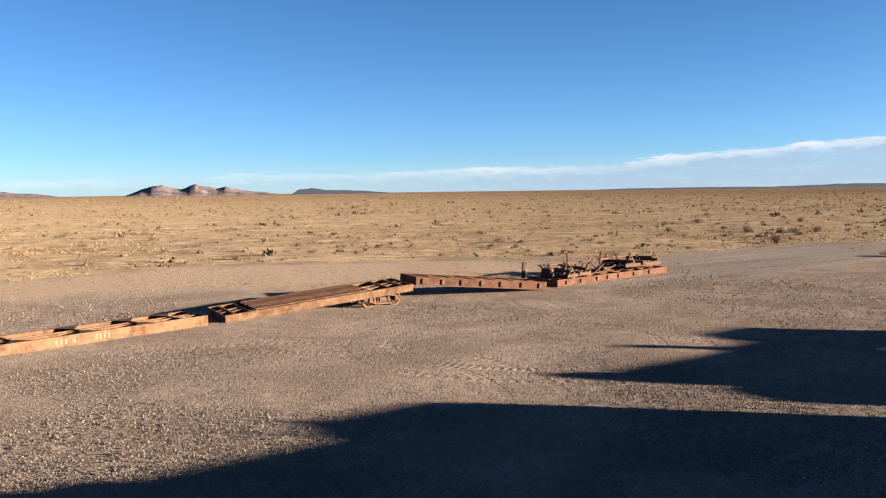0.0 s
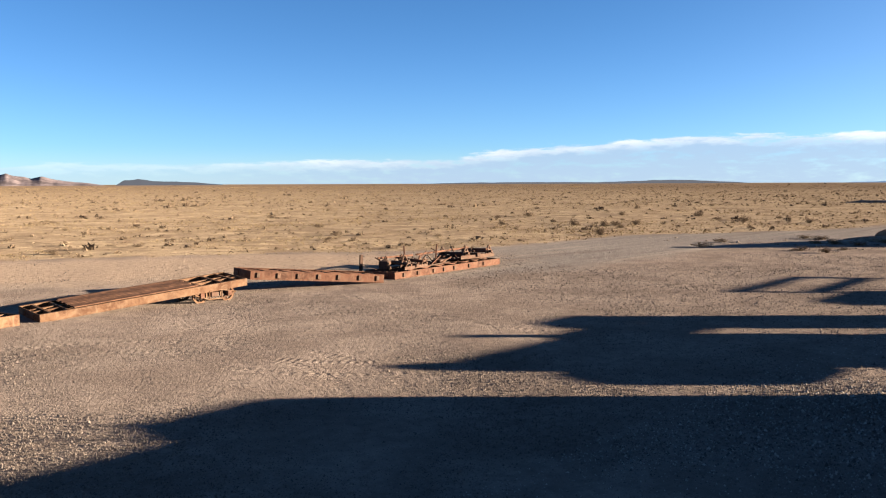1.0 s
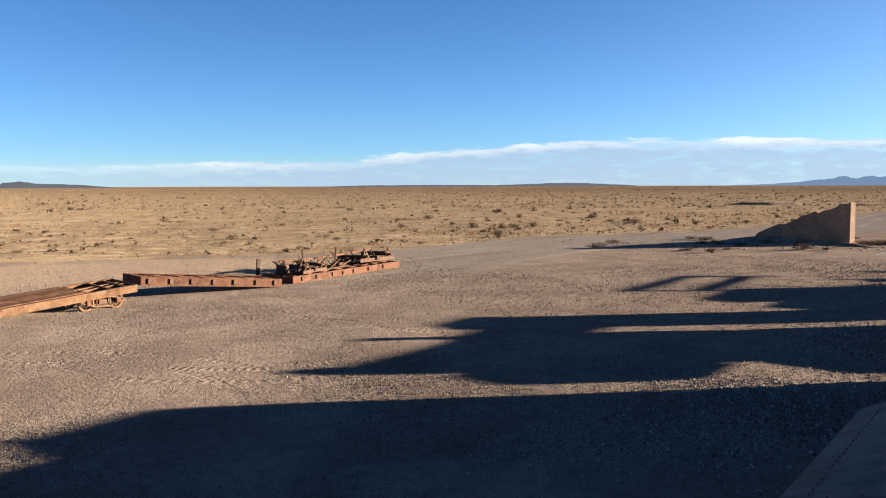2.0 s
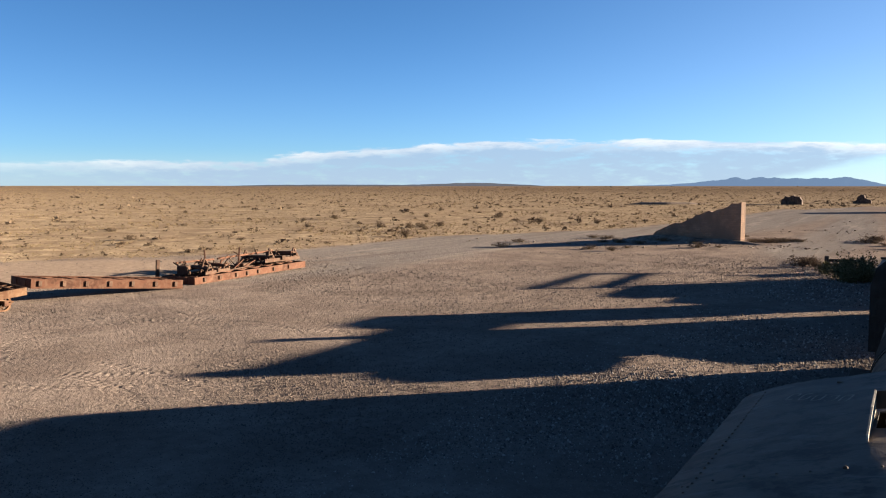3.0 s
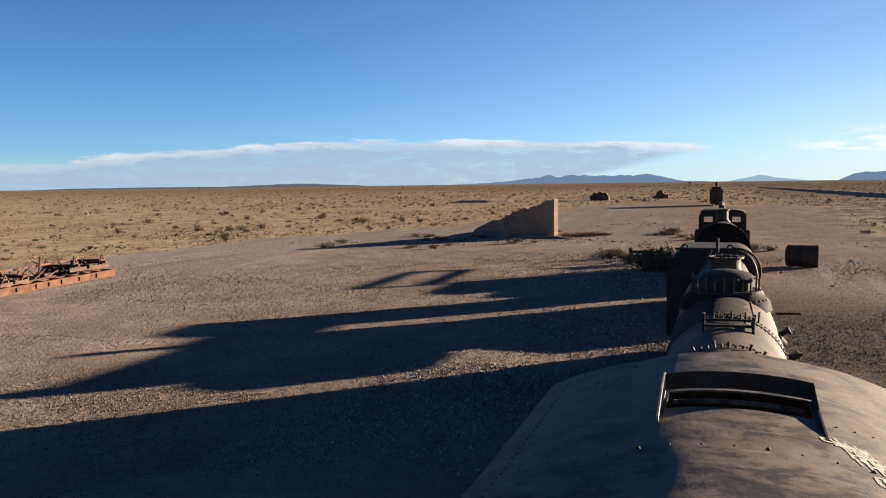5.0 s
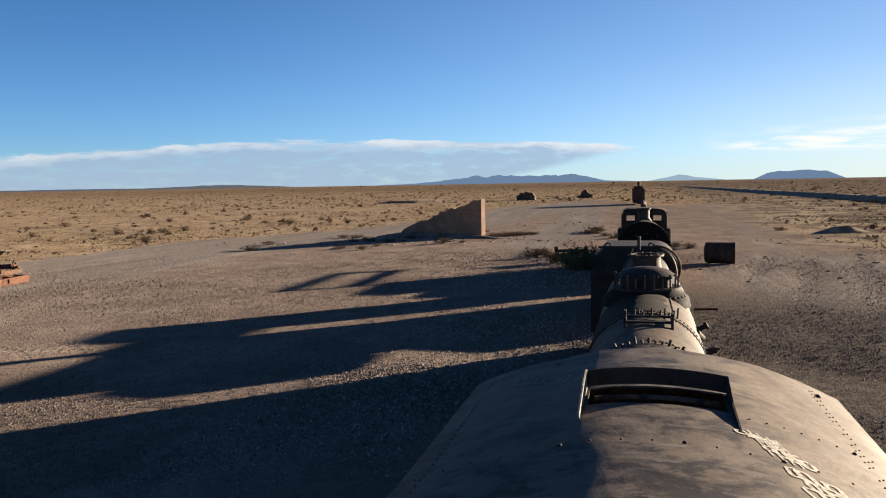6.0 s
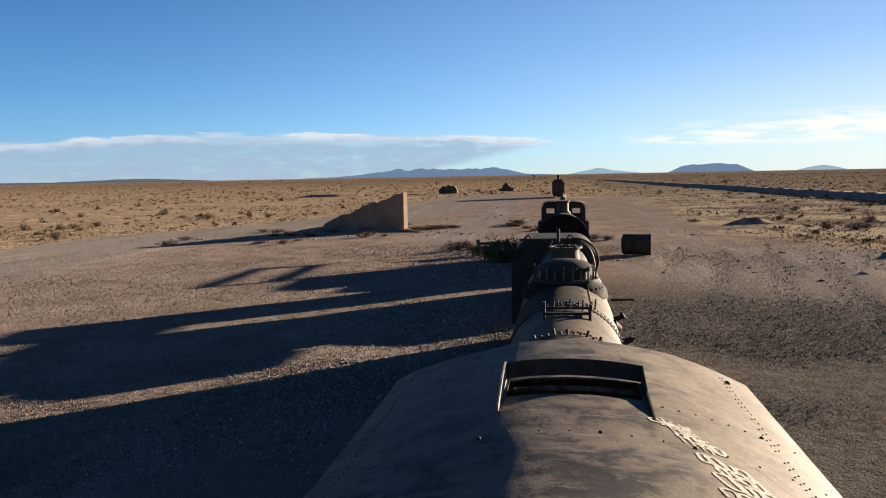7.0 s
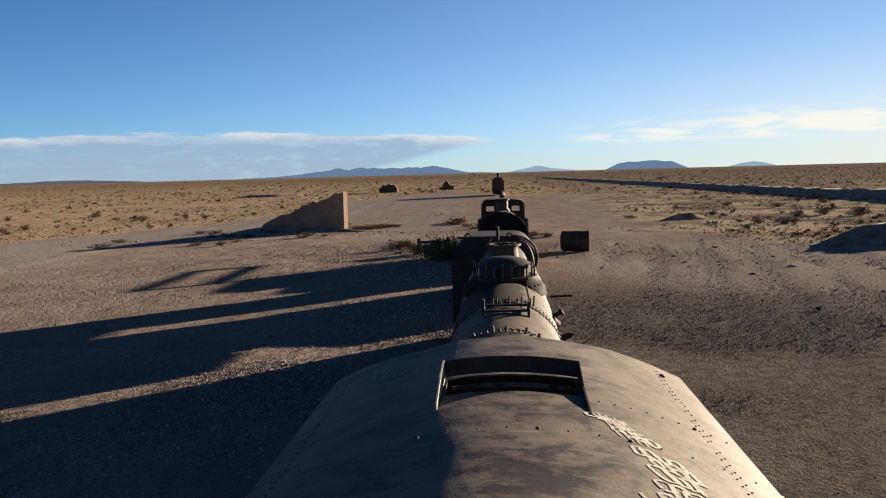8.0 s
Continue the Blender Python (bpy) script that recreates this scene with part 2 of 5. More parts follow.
    # dark bands across the plain paint in the long shadows of the scrub
    shadow_bands = n.noise(n.scaled(p, (0.045, 0.28, 1.0)), 1.0, 6, 0.68, 0.5)
    plain_c = n.mix(n.math("MULTIPLY", n.smooth(shadow_bands, 0.53, 0.64), 0.5), plain_c, (0.1434, 0.1024, 0.06912))
    plain_c = n.mix(n.math("MULTIPLY", n.smooth(shadow_bands, 0.45, 0.36), 0.45), plain_c, (0.3354, 0.2534, 0.1613))
    # dark patches painted after scrub shadow and bare soil; pale tufts between
    tufts = n.noise(p, 0.42, 5, 0.72, 0.3)
    plain_c = n.mix(n.math("MULTIPLY", n.smooth(tufts, 0.52, 0.60), 0.55), plain_c, (0.128, 0.090, 0.060))
    plain_c = n.mix(n.math("MULTIPLY", n.smooth(tufts, 0.45, 0.37), 0.6), plain_c, (0.385, 0.290, 0.180))
    # farther out the scrub closes up and the plain turns browner
    ps = n.add("ShaderNodeVectorMath")
    ps.operation = "LENGTH"
    n.link(p, ps.inputs[0])
    reach = ps.outputs["Value"]
    scrub = n.noise(n.scaled(p, (0.012, 0.05, 1.0)), 1.0, 6, 0.7, 0.4)
    closed = n.math("MULTIPLY", n.smooth(reach, 110.0, 900.0), n.math("MULTIPLY_ADD", n.smooth(scrub, 0.40, 0.60), 0.45, 0.52))
    plain_c = n.mix(closed, plain_c, (0.120, 0.082, 0.056))
    # blown sand lies along the edge of the plain
    drift = n.add("ShaderNodeAttribute")
    drift.attribute_name = "drift"
    sand = n.mix(n.math("MULTIPLY", n.smooth(n.math("ADD", drift.outputs["Fac"], n.math("MULTIPLY", n.math("SUBTRACT", mid, 0.5), 0.7)), 0.2, 0.8), 0.85), sand, n.mix(n.smooth(small, 0.35, 0.65), (0.205, 0.147, 0.106), (0.285, 0.208, 0.150)))
    edge = n.math("ADD", grass, n.math("MULTIPLY", n.math("SUBTRACT", mid, 0.5), 0.7))
    edge2 = n.math("ADD", track, n.math("MULTIPLY", n.math("SUBTRACT", mid, 0.5), 0.6))
    c = n.mix(n.smooth(edge2, 0.3, 0.7), gravel, sand)
    c = n.mix(n.smooth(edge, 0.4, 0.62), c, plain_c)
    # cinders sunward of the train; across from them its shade is painted in
    cind = n.add("ShaderNodeAttribute")
    cind.attribute_name = "cinder_shade"
    edge3 = n.math("ADD", cind.outputs["Fac"], n.math("MULTIPLY", n.math("SUBTRACT", mid, 0.5), 0.5))
    c = n.mix(n.math("MULTIPLY", n.smooth(edge3, 0.2, 0.75), 0.92), c, n.mix(n.smooth(small, 0.35, 0.65), (0.05504, 0.04864, 0.04352), (0.09984, 0.08576, 0.07424)))
    # sunward field: strips of soil and grass, darkened as if seen against the sun
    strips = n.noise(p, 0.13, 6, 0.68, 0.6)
    c = n.mix(n.math("MULTIPLY", backlit_field, 0.8), c, n.mix(n.math("MULTIPLY", n.smooth(reach, 80.0, 320.0), 0.8), n.mix(n.smooth(strips, 0.44, 0.56), (0.098, 0.077, 0.062), (0.300, 0.236, 0.160)), (0.118, 0.090, 0.070)))
    n.link(c, b.inputs["Base Color"])
    b.inputs["Roughness"].default_value = 1.0
    b.inputs["Diffuse Roughness"].default_value = 0.2
    b.inputs["Specular IOR Level"].default_value = 0.0
    h = n.math("ADD", n.math("MULTIPLY", n.smooth(peb, 0.42, 0.0), 0.5), n.math("MULTIPLY", grit, 0.5))
    clod = n.noise(p, 9.0, 5, 0.68)
    h = n.math("ADD", h, n.math("ADD", n.math("MULTIPLY", small, 1.2), n.math("MULTIPLY", clod, 2.1)))
    # tyre treads pressed into the gravel in wide turns
    for cx, cy, rad in TURNS:
        off = n.add("ShaderNodeVectorMath")
        off.operation = "SUBTRACT"
        n.link(p, off.inputs[0])
        off.inputs[1].default_value = (cx, cy, 0)
        sx = n.add("ShaderNodeSeparateXYZ")
        n.link(off.outputs[0], sx.inputs[0])
        dist = n.math("SQRT", n.math("ADD", n.math("MULTIPLY", sx.outputs[0], sx.outputs[0]), n.math("MULTIPLY", sx.outputs[1], sx.outputs[1])))
        away = n.math("ABSOLUTE", n.math("SUBTRACT", n.math("ABSOLUTE", n.math("SUBTRACT", dist, rad)), 0.75))
        lug = n.math("SINE", n.math("MULTIPLY", n.math("ARCTAN2", sx.outputs[1], sx.outputs[0]), round(rad * 22)))
        h = n.math("ADD", h, n.math("MULTIPLY", n.math("MULTIPLY", n.smooth(away, 0.2, 0.1), n.smooth(mid, 0.40, 0.52)), n.math("MULTIPLY_ADD", lug, 0.5, -0.5)))
    # loose stones near the train stand up more than the packed plain
    worn = n.smooth(reach, 130.0, 35.0)
    h = n.math("MULTIPLY", h, n.math("MULTIPLY_ADD", worn, 0.75, 0.25))
    bumped(n, b, h, 0.75, 0.042)
    return m


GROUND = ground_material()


def island_material(name, a_col, b_col, rough=0.9, diffuse_rough=0.6, translucent=0.0):
    """Many loose pieces in one mesh, each of its own tone."""
    m, n, b = material(name)
    r = n.add("ShaderNodeNewGeometry").outputs["Random Per Island"]
    n.link(n.mix(r, a_col, b_col), b.inputs["Base Color"])
    b.inputs["Roughness"].default_value, b.inputs["Diffuse Roughness"].default_value = rough, diffuse_rough
    b.inputs["Specular IOR Level"].default_value = 0.0
    return m


STONE = island_material("loose_stone", (0.06912, 0.05632, 0.04864), (0.1766, 0.1395, 0.1139), 0.95, 0.4)
PEBBLE = island_material("pale_ballast_pebbles", (0.110, 0.092, 0.078), (0.300, 0.262, 0.226), 0.95, 0.4)
CINDER = island_material("dark_cinder_stone", (0.03328, 0.02944, 0.0256), (0.1126, 0.09728, 0.08448), 0.95, 0.4)
STRAW = island_material("dry_bunch_grass", (0.120, 0.084, 0.044), (0.290, 0.208, 0.114))
LEAF_DRY = island_material("dry_shrub_twigs", (0.062, 0.043, 0.029), (0.165, 0.118, 0.078))
LEAF_GREEN = island_material("dusty_green_leaves", (0.058, 0.054, 0.026), (0.135, 0.120, 0.062))


def adobe_material():
    m, n, b = material("crumbling_adobe")
    p = n.add("ShaderNodeTexCoord").outputs["Object"]
    brick = n.add("ShaderNodeTexBrick")
    v = n.add("ShaderNodeCombineXYZ")
    s = n.add("ShaderNodeSeparateXYZ")
    n.link(p, s.inputs[0])
    n.link(n.math("ADD", s.outputs[0], s.outputs[1]), v.inputs[0])
    n.link(s.outputs[2], v.inputs[1])
    n.link(v.outputs[0], brick.inputs["Vector"])
    for key, val in (("Scale", 1.0), ("Brick Width", 0.42), ("Row Height", 0.16), ("Mortar Size", 0.012)):
        brick.inputs[key].default_value = val
    brick.inputs["Color1"].default_value, brick.inputs["Color2"].default_value = (0.2368, 0.1434, 0.09728, 1), (0.3072, 0.1882, 0.1254, 1)
    brick.inputs["Mortar"].default_value = (0.1984, 0.1331, 0.09344, 1)
    big, sm = n.noise(p, 0.8, 6, 0.6), n.noise(p, 7, 6, 0.65)
    c = n.mix(n.smooth(big, 0.4, 0.62), brick.outputs["Color"], (0.192, 0.1267, 0.09088))
    c = n.mix(n.math("MULTIPLY", n.smooth(sm, 0.45, 0.7), 0.4), c, (0.224, 0.1472, 0.1024))
    n.link(c, b.inputs["Base Color"])
    b.inputs["Roughness"].default_value, b.inputs["Diffuse Roughness"].default_value = 0.95, 0.8
    bumped(n, b, n.math("ADD", sm, n.math("MULTIPLY", brick.outputs["Fac"], -0.5)), 0.6, 0.04)
    return m


ADOBE = adobe_material()
# adobe of the far huts, its colour darkened for their backlit faces
BACKLIT_ADOBE = plain("backlit_dark_adobe", (0.058, 0.042, 0.034), 1.0, 0.5, 1.5)
SOIL = plain("heaped_soil", (0.185, 0.126, 0.088), 1.0, 0.45, 0.9)
DARK_SOIL = plain("dark_crumbled_soil", (0.135, 0.100, 0.076), 1.0, 0.5, 1.4)
HILL_NEAR = plain("red_brown_hillside", (0.118, 0.092, 0.092), 1.0, 0.5, 0.02)


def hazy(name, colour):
    """Mountains beyond miles of bright air: the haze is painted in as a glow of their own."""
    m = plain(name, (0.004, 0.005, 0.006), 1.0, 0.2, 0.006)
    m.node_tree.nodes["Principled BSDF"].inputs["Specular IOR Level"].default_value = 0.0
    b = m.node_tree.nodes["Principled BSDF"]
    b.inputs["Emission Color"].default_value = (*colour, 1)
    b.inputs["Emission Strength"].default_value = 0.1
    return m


HILL_MID = hazy("hazy_grey_hillside", (0.135, 0.138, 0.158))
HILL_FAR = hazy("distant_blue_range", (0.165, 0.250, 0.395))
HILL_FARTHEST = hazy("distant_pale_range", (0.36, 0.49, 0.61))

# ---- mesh helpers ----


def mesh_of(bm, name, mat, smooth=False):
    me = bpy.data.meshes.new(name)
    bmesh.ops.recalc_face_normals(bm, faces=bm.faces)
    if smooth:
        for f in bm.faces:
            f.smooth = True
        for ed in bm.edges:
            if len(ed.link_faces) == 2 and ed.calc_face_angle(0) > 0.7:
                ed.smooth = False
    bm.to_mesh(me)
    bm.free()
    me.materials.append(mat)
    return me


def part(name, bm, mat, parent, label="", smooth=False):
    ob = new(name, mesh_of(bm, name, mat, smooth))
    ob.parent = parent
    return tagged(ob, label) if label else ob


def thing(name, m, label, category, group="", kind=""):
    ob = new(name)
    ob.matrix_world = m
    ob.empty_display_size = 0.2
    return tagged(ob, label, category, group, kind)


def solid(name, bm, mat, m, label, category, group="", kind="", smooth=False):
    ob = new(name, mesh_of(bm, name, mat, smooth))
    ob.matrix_world = m
    return tagged(ob, label, category, group, kind)


def box(bm, x0, x1, y0, y1, z0, z1, bevel=0.0, m=None):
    r = bmesh.ops.create_cube(bm, size=1.0, matrix=Matrix.Translation(((x0 + x1) / 2, (y0 + y1) / 2, (z0 + z1) / 2)) @ Matrix.Diagonal((x1 - x0, y1 - y0, z1 - z0, 1)))
    if bevel:
        es = {e for v in r["verts"] for e in v.link_edges}
        r = bmesh.ops.bevel(bm, geom=list(es), offset=bevel, segments=1, affect="EDGES")
    if m is not None:
        bmesh.ops.transform(bm, matrix=m, verts=[v for v in r["verts"]])
    return bm


def rod(bm, p, q, r0, r1=None, n=8):
    p, q = Vector(p), Vector(q)
    d = q - p
    m = Matrix.Translation((p + q) / 2) @ d.to_track_quat("Z", "Y").to_matrix().to_4x4()
    bmesh.ops.create_cone(bm, cap_ends=True, segments=n, radius1=r0, radius2=r0 if r1 is None else r1, depth=d.length, matrix=m)
    return bm


def lathe(bm, profile, n=32, m=None, caps=True):
    """A turned body round z from (radius, height) pairs."""
    rings = []
    for r, z in profile:
        rings.append([bm.verts.new((m @ Vector((r * math.cos(2 * math.pi * k / n), r * math.sin(2 * math.pi * k / n), z))) if m is not None else (r * math.cos(2 * math.pi * k / n), r * math.sin(2 * math.pi * k / n), z)) for k in range(n)])
    for u, v in zip(rings, rings[1:]):
        for k in range(n):
            bm.faces.new((u[k], u[(k + 1) % n], v[(k + 1) % n], v[k]))
    if caps:
        bm.faces.new(rings[0][::-1])
        bm.faces.new(rings[-1])
    return bm


def prism(bm, pts, y0, y1, m=None):
    """A closed outline in x and z, drawn out along y."""
    fr = [bm.verts.new((x, y0, z)) for x, z in pts]
    bk = [bm.verts.new((x, y1, z)) for x, z in pts]
    bm.faces.new(fr)
    bm.faces.new(bk[::-1])
    k = len(pts)
    for i in range(k):
        bm.faces.new((fr[i], fr[(i + 1) % k], bk[(i + 1) % k], bk[i]))
    if m is not None:
        bmesh.ops.transform(bm, matrix=m, verts=fr + bk)
    return bm


def B():
    return bmesh.new()


def soup(name, verts, faces, mat):
    """One mesh from arrays: verts (n, 3), faces (m, 3)."""
    me = bpy.data.meshes.new(name)
    me.vertices.add(len(verts))
    me.vertices.foreach_set("co", np.asarray(verts, np.float32).ravel())
    me.loops.add(faces.size)
    me.loops.foreach_set("vertex_index", np.asarray(faces, np.int32).ravel())
    me.polygons.add(len(faces))
    me.polygons.foreach_set("loop_start", np.arange(0, faces.size, faces.shape[1], dtype=np.int32))
    me.update(calc_edges=True)
    me.validate()
    me.materials.append(mat)
    return me


# ---- the plan ----
TRAIN = pose(0.418, 0.145, 0, 0, 0, -52.3)     # x to the right of the train's axis, y along it, z up
INTO = TRAIN.inverted()


def fbm(x, y, s, octaves=4):
    return noise.fractal(Vector((x * s, y * s, 3.7)), 1.0, 2.0, octaves)


EDGE = [(-400, 60), (-60, 40), (-28, 47.5), (-19.6, 57.7), (-6, 60), (10.6, 61.6), (18.6, 67), (28.3, 75), (47, 79), (57, 82), (90, 104), (140, 142), (220, 200), (700, 520)]


def grass_at(x, y):
    """1 on the dry plain, 0 in the yard and on the tracks; soft over a few metres."""
    ys = np.interp(x, [p[0] for p in EDGE], [p[1] for p in EDGE])
    left = (y - ys) * 0.8
    u, v = x - TRAIN[0][3], y - TRAIN[1][3]
    c, s = math.cos(radians(52.3)), math.sin(radians(52.3))
    side, along = u * c - v * s, u * s + v * c
    right = np.minimum(side - np.interp(along, [0, 40, 60, 90, 160, 260], [60, 26, 16, 13, 17, 24]), along - 46)
    far = along - 185
    far = (far + 22 * np.sin(side * 0.11) + 14 * np.sin(side * 0.27 + 1.3)) * 0.16
    right = right * 0.45
    d = np.maximum(np.maximum(left, right), far)
    return np.clip(0.5 + d / 7.0, 0, 1)


def drift_at(x, y):
    """Blown sand along the edge of the plain."""
    band = np.abs(y - np.interp(x, [p[0] for p in EDGE], [p[1] for p in EDGE]) + 8.0)
    return np.clip(1.25 - band / 12.0, 0, 1) * np.clip((22 - x) / 24, 0, 1)


def cinder_shade_at(u, v):
    """Dark cinders on the train's sunward side, its shade darkened in on the other, in its own axes."""
    sunward = np.clip((50 - v - 0.8 * u) / 20, 0, 1) * np.clip((30 - u) / 16, 0, 1)
    lee_shade = np.clip((u + 7.0) / 5, 0, 1) * np.clip((44 - v) / 10, 0, 1) * 0.4
    return np.where(u > -1, np.maximum(sunward * np.clip((u + 1) / 3, 0, 1), lee_shade * np.clip(1 - u / 3, 0, 1)), lee_shade) * (v > -10)


def build_ground():
    nr, na = 300, 420
    r = np.concatenate([[0.0], 1.2 * (4900 / 1.2) ** (np.arange(nr) / (nr - 1))])
    # finer angles where the view goes
    a = np.concatenate([np.linspace(-45, 100, 330, endpoint=False), np.linspace(100, 315, na - 330, endpoint=False)])
    a = np.radians(a)
    R, A = np.meshgrid(r[1:], a, indexing="ij")
    X, Y = (R * np.sin(A)).ravel(), (R * np.cos(A)).ravel()
    g = grass_at(X, Y)
    Z = np.zeros_like(X)
    T = np.zeros_like(X)
    S = np.zeros_like(X)
    C = np.zeros(len(X) + 1, np.float32)
    W = np.zeros(len(X) + 1, np.float32)
    for i in range(len(X)):
        x, y = X[i], Y[i]
        d = math.hypot(x, y)
        q = INTO @ Vector((x, y, 0))
        if d < 700:
            Z[i] = 0.05 * fbm(x, y, 0.11) * min(1, d / 15) + (0.10 * fbm(x, y, 0.05) + 0.06 * fbm(y, x, 0.35)) * g[i]
        # wheel tracks along the edge of the plain and past the train
        band = abs(y - (np.interp(x, [p[0] for p in EDGE], [p[1] for p in EDGE]) - 9.0)) if -80 < x < 160 else 99
        tr = max(0.0, 1.25 - band / 11.0)
        tr = max(tr, max(0.0, 1 - abs(q.x + 8 + 0.0008 * (q.y - 90) ** 2) / 6.0) * min(1, max(0, (q.y - 48) / 20)))
        tr = max(tr, max(0.0, 1 - abs(q.x - 9 - 0.02 * (q.y - 60)) / 5.0) * min(1, max(0, (q.y - 30) / 25))) * 0.6 if q.x > 2 else tr
        tr = max(tr, min(1, max(0, (q.x + 0.35 * q.y - 15) / 5)) * min(1, max(0, (q.y - 16) / 8)) * min(1, max(0, (64 - q.y) / 14))) if q.x > 3 else tr
        T[i] = tr
        C[i] = cinder_shade_at(q.x, q.y)
        W[i] = drift_at(x, y)
        # where the field's colour is darkened for being seen against the sun
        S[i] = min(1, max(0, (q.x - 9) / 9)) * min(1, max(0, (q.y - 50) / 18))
        Z[i] -= 0.03 * tr * max(0, math.sin(2.2 * (y - 0.5 * x)))
    verts = np.stack([X, Y, Z], 1)
    idx = np.arange(nr * na).reshape(nr, na)
    nxt = np.roll(idx, -1, axis=1)
    quads = np.stack([idx[:-1], idx[1:], nxt[1:], nxt[:-1]], -1).reshape(-1, 4)
    verts = np.concatenate([verts, [[0, 0, 0.0]]])
    me = soup("ground", verts, quads[:, ::-1], GROUND)
    inner = bmesh.new()
    inner.from_mesh(me)
    inner.verts.ensure_lookup_table()
    for k in range(na):
        inner.faces.new((inner.verts[nr * na], inner.verts[idx[0, k]], inner.verts[nxt[0, k]]))
    bmesh.ops.recalc_face_normals(inner, faces=inner.faces)
    if sum(f.normal.z for f in inner.faces) < 0:
        bmesh.ops.reverse_faces(inner, faces=inner.faces)
    for f in inner.faces:
        f.smooth = True
    inner.to_mesh(me)
    inner.free()
    att = me.color_attributes.new("zone", "FLOAT_COLOR", "POINT")
    cols = np.ones((nr * na + 1, 4), np.float32)
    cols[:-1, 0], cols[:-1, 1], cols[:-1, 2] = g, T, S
    cols[-1] = (0, 0, 0, 1)
    att.data.foreach_set("color", cols.ravel())
    me.attributes.new("drift", "FLOAT", "POINT").data.foreach_set("value", W)
    me.attributes.new("cinder_shade", "FLOAT", "POINT").data.foreach_set("value", C)
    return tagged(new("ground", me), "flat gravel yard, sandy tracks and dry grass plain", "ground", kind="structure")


build_ground()


# ---- the distance ----
def ridge(name, stops, dist, depth, mat, label, seed):
    """A range of hills: stops of (azimuth, angular height in degrees) drawn as slopes in relief at a distance."""
    rng = random.Random(seed)
    az = np.arange(stops[0][0], stops[-1][0] + 1e-6, 0.09)
    hs = np.interp(az, [s[0] for s in stops], [s[1] + (0.08 if s[1] > 0.2 else 0.04 if s[1] else 0) for s in stops])
    hs = hs * np.array([1 + (0.06 if "mesa" in name else 0.26 if "range" in name else 0.10) * noise.fractal(Vector((a_ * 1.1, seed, 0.3)), 0.9, 2.0, 5) for a_ in az])
    bm = B()
    rows = []
    lev = [(0, 0.0), (0.25, 0.24), (0.5, 0.55), (0.78, 0.85), (1.0, 1.0), (1.5, 0.5), (2.0, 0.0)]
    for a_, h in zip(az, hs):
        row = []
        for k, (d, u) in enumerate(lev):
            jag = noise.fractal(Vector((a_ * 1.1, d * 2.1, seed)), 0.9, 2.0, 4)
            rr = dist + depth * (d + (0.18 * jag if 0 < k < 6 else 0))
            z = max(0, dist * math.tan(radians(h)) * (u + ((0.12 if dist < 3000 else 0.06) * jag if 0 < k < 6 else 0))) - (2 if k in (0, 6) else 0)
            row.append(bm.verts.new((rr * math.sin(radians(a_)), rr * math.cos(radians(a_)), z)))
        rows.append(row)
    for u, v in zip(rows, rows[1:]):
        for k in range(len(lev) - 1):
            bm.faces.new((u[k], v[k], v[k + 1], u[k + 1]))
    return solid(name, bm, mat, Matrix.Identity(4), label, "hill", kind="structure", smooth=True)


ridge("backdrop_hills", [(-23.2, 0), (-22.5, 0.24), (-21.6, 0.58), (-20.9, 0.70), (-20.3, 0.56), (-19.7, 0.40), (-19.2, 0.62), (-18.75, 0.76), (-18.1, 0.54), (-17.4, 0.40), (-16.85, 0.60), (-16.3, 0.38), (-15.6, 0.22), (-14.2, 0.14), (-13.2, 0.0)], 2600, 260, HILL_NEAR, "red-brown rocky hills on the horizon", 5)
ridge("backdrop_hills", [(-36, 0), (-34, 0.25), (-31.8, 0.42), (-30.4, 0.34), (-29.6, 0.22), (-28.0, 0.18), (-26.8, 0.0)], 2900, 200, HILL_NEAR, "low brown hills on the horizon", 9)
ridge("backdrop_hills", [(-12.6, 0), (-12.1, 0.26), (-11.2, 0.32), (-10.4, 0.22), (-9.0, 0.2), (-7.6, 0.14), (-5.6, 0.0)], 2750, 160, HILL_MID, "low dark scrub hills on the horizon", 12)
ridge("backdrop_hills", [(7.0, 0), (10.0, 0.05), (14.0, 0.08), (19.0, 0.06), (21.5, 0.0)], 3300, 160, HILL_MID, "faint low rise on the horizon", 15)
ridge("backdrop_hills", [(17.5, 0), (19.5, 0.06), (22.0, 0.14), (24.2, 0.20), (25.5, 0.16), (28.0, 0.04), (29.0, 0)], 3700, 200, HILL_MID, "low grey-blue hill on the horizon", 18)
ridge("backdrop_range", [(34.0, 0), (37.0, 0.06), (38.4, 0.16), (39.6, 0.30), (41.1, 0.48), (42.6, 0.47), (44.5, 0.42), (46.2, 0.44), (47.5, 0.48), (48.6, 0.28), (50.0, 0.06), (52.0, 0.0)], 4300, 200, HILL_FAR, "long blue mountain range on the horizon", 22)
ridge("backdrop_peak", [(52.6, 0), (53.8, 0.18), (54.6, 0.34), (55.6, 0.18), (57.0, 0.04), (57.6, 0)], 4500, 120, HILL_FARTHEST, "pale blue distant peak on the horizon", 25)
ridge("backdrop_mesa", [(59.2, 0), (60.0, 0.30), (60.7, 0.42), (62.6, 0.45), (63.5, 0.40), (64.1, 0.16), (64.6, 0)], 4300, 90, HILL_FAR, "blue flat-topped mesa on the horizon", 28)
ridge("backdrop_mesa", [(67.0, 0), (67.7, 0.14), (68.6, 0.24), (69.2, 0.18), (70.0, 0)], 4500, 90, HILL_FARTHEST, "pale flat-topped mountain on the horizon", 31)

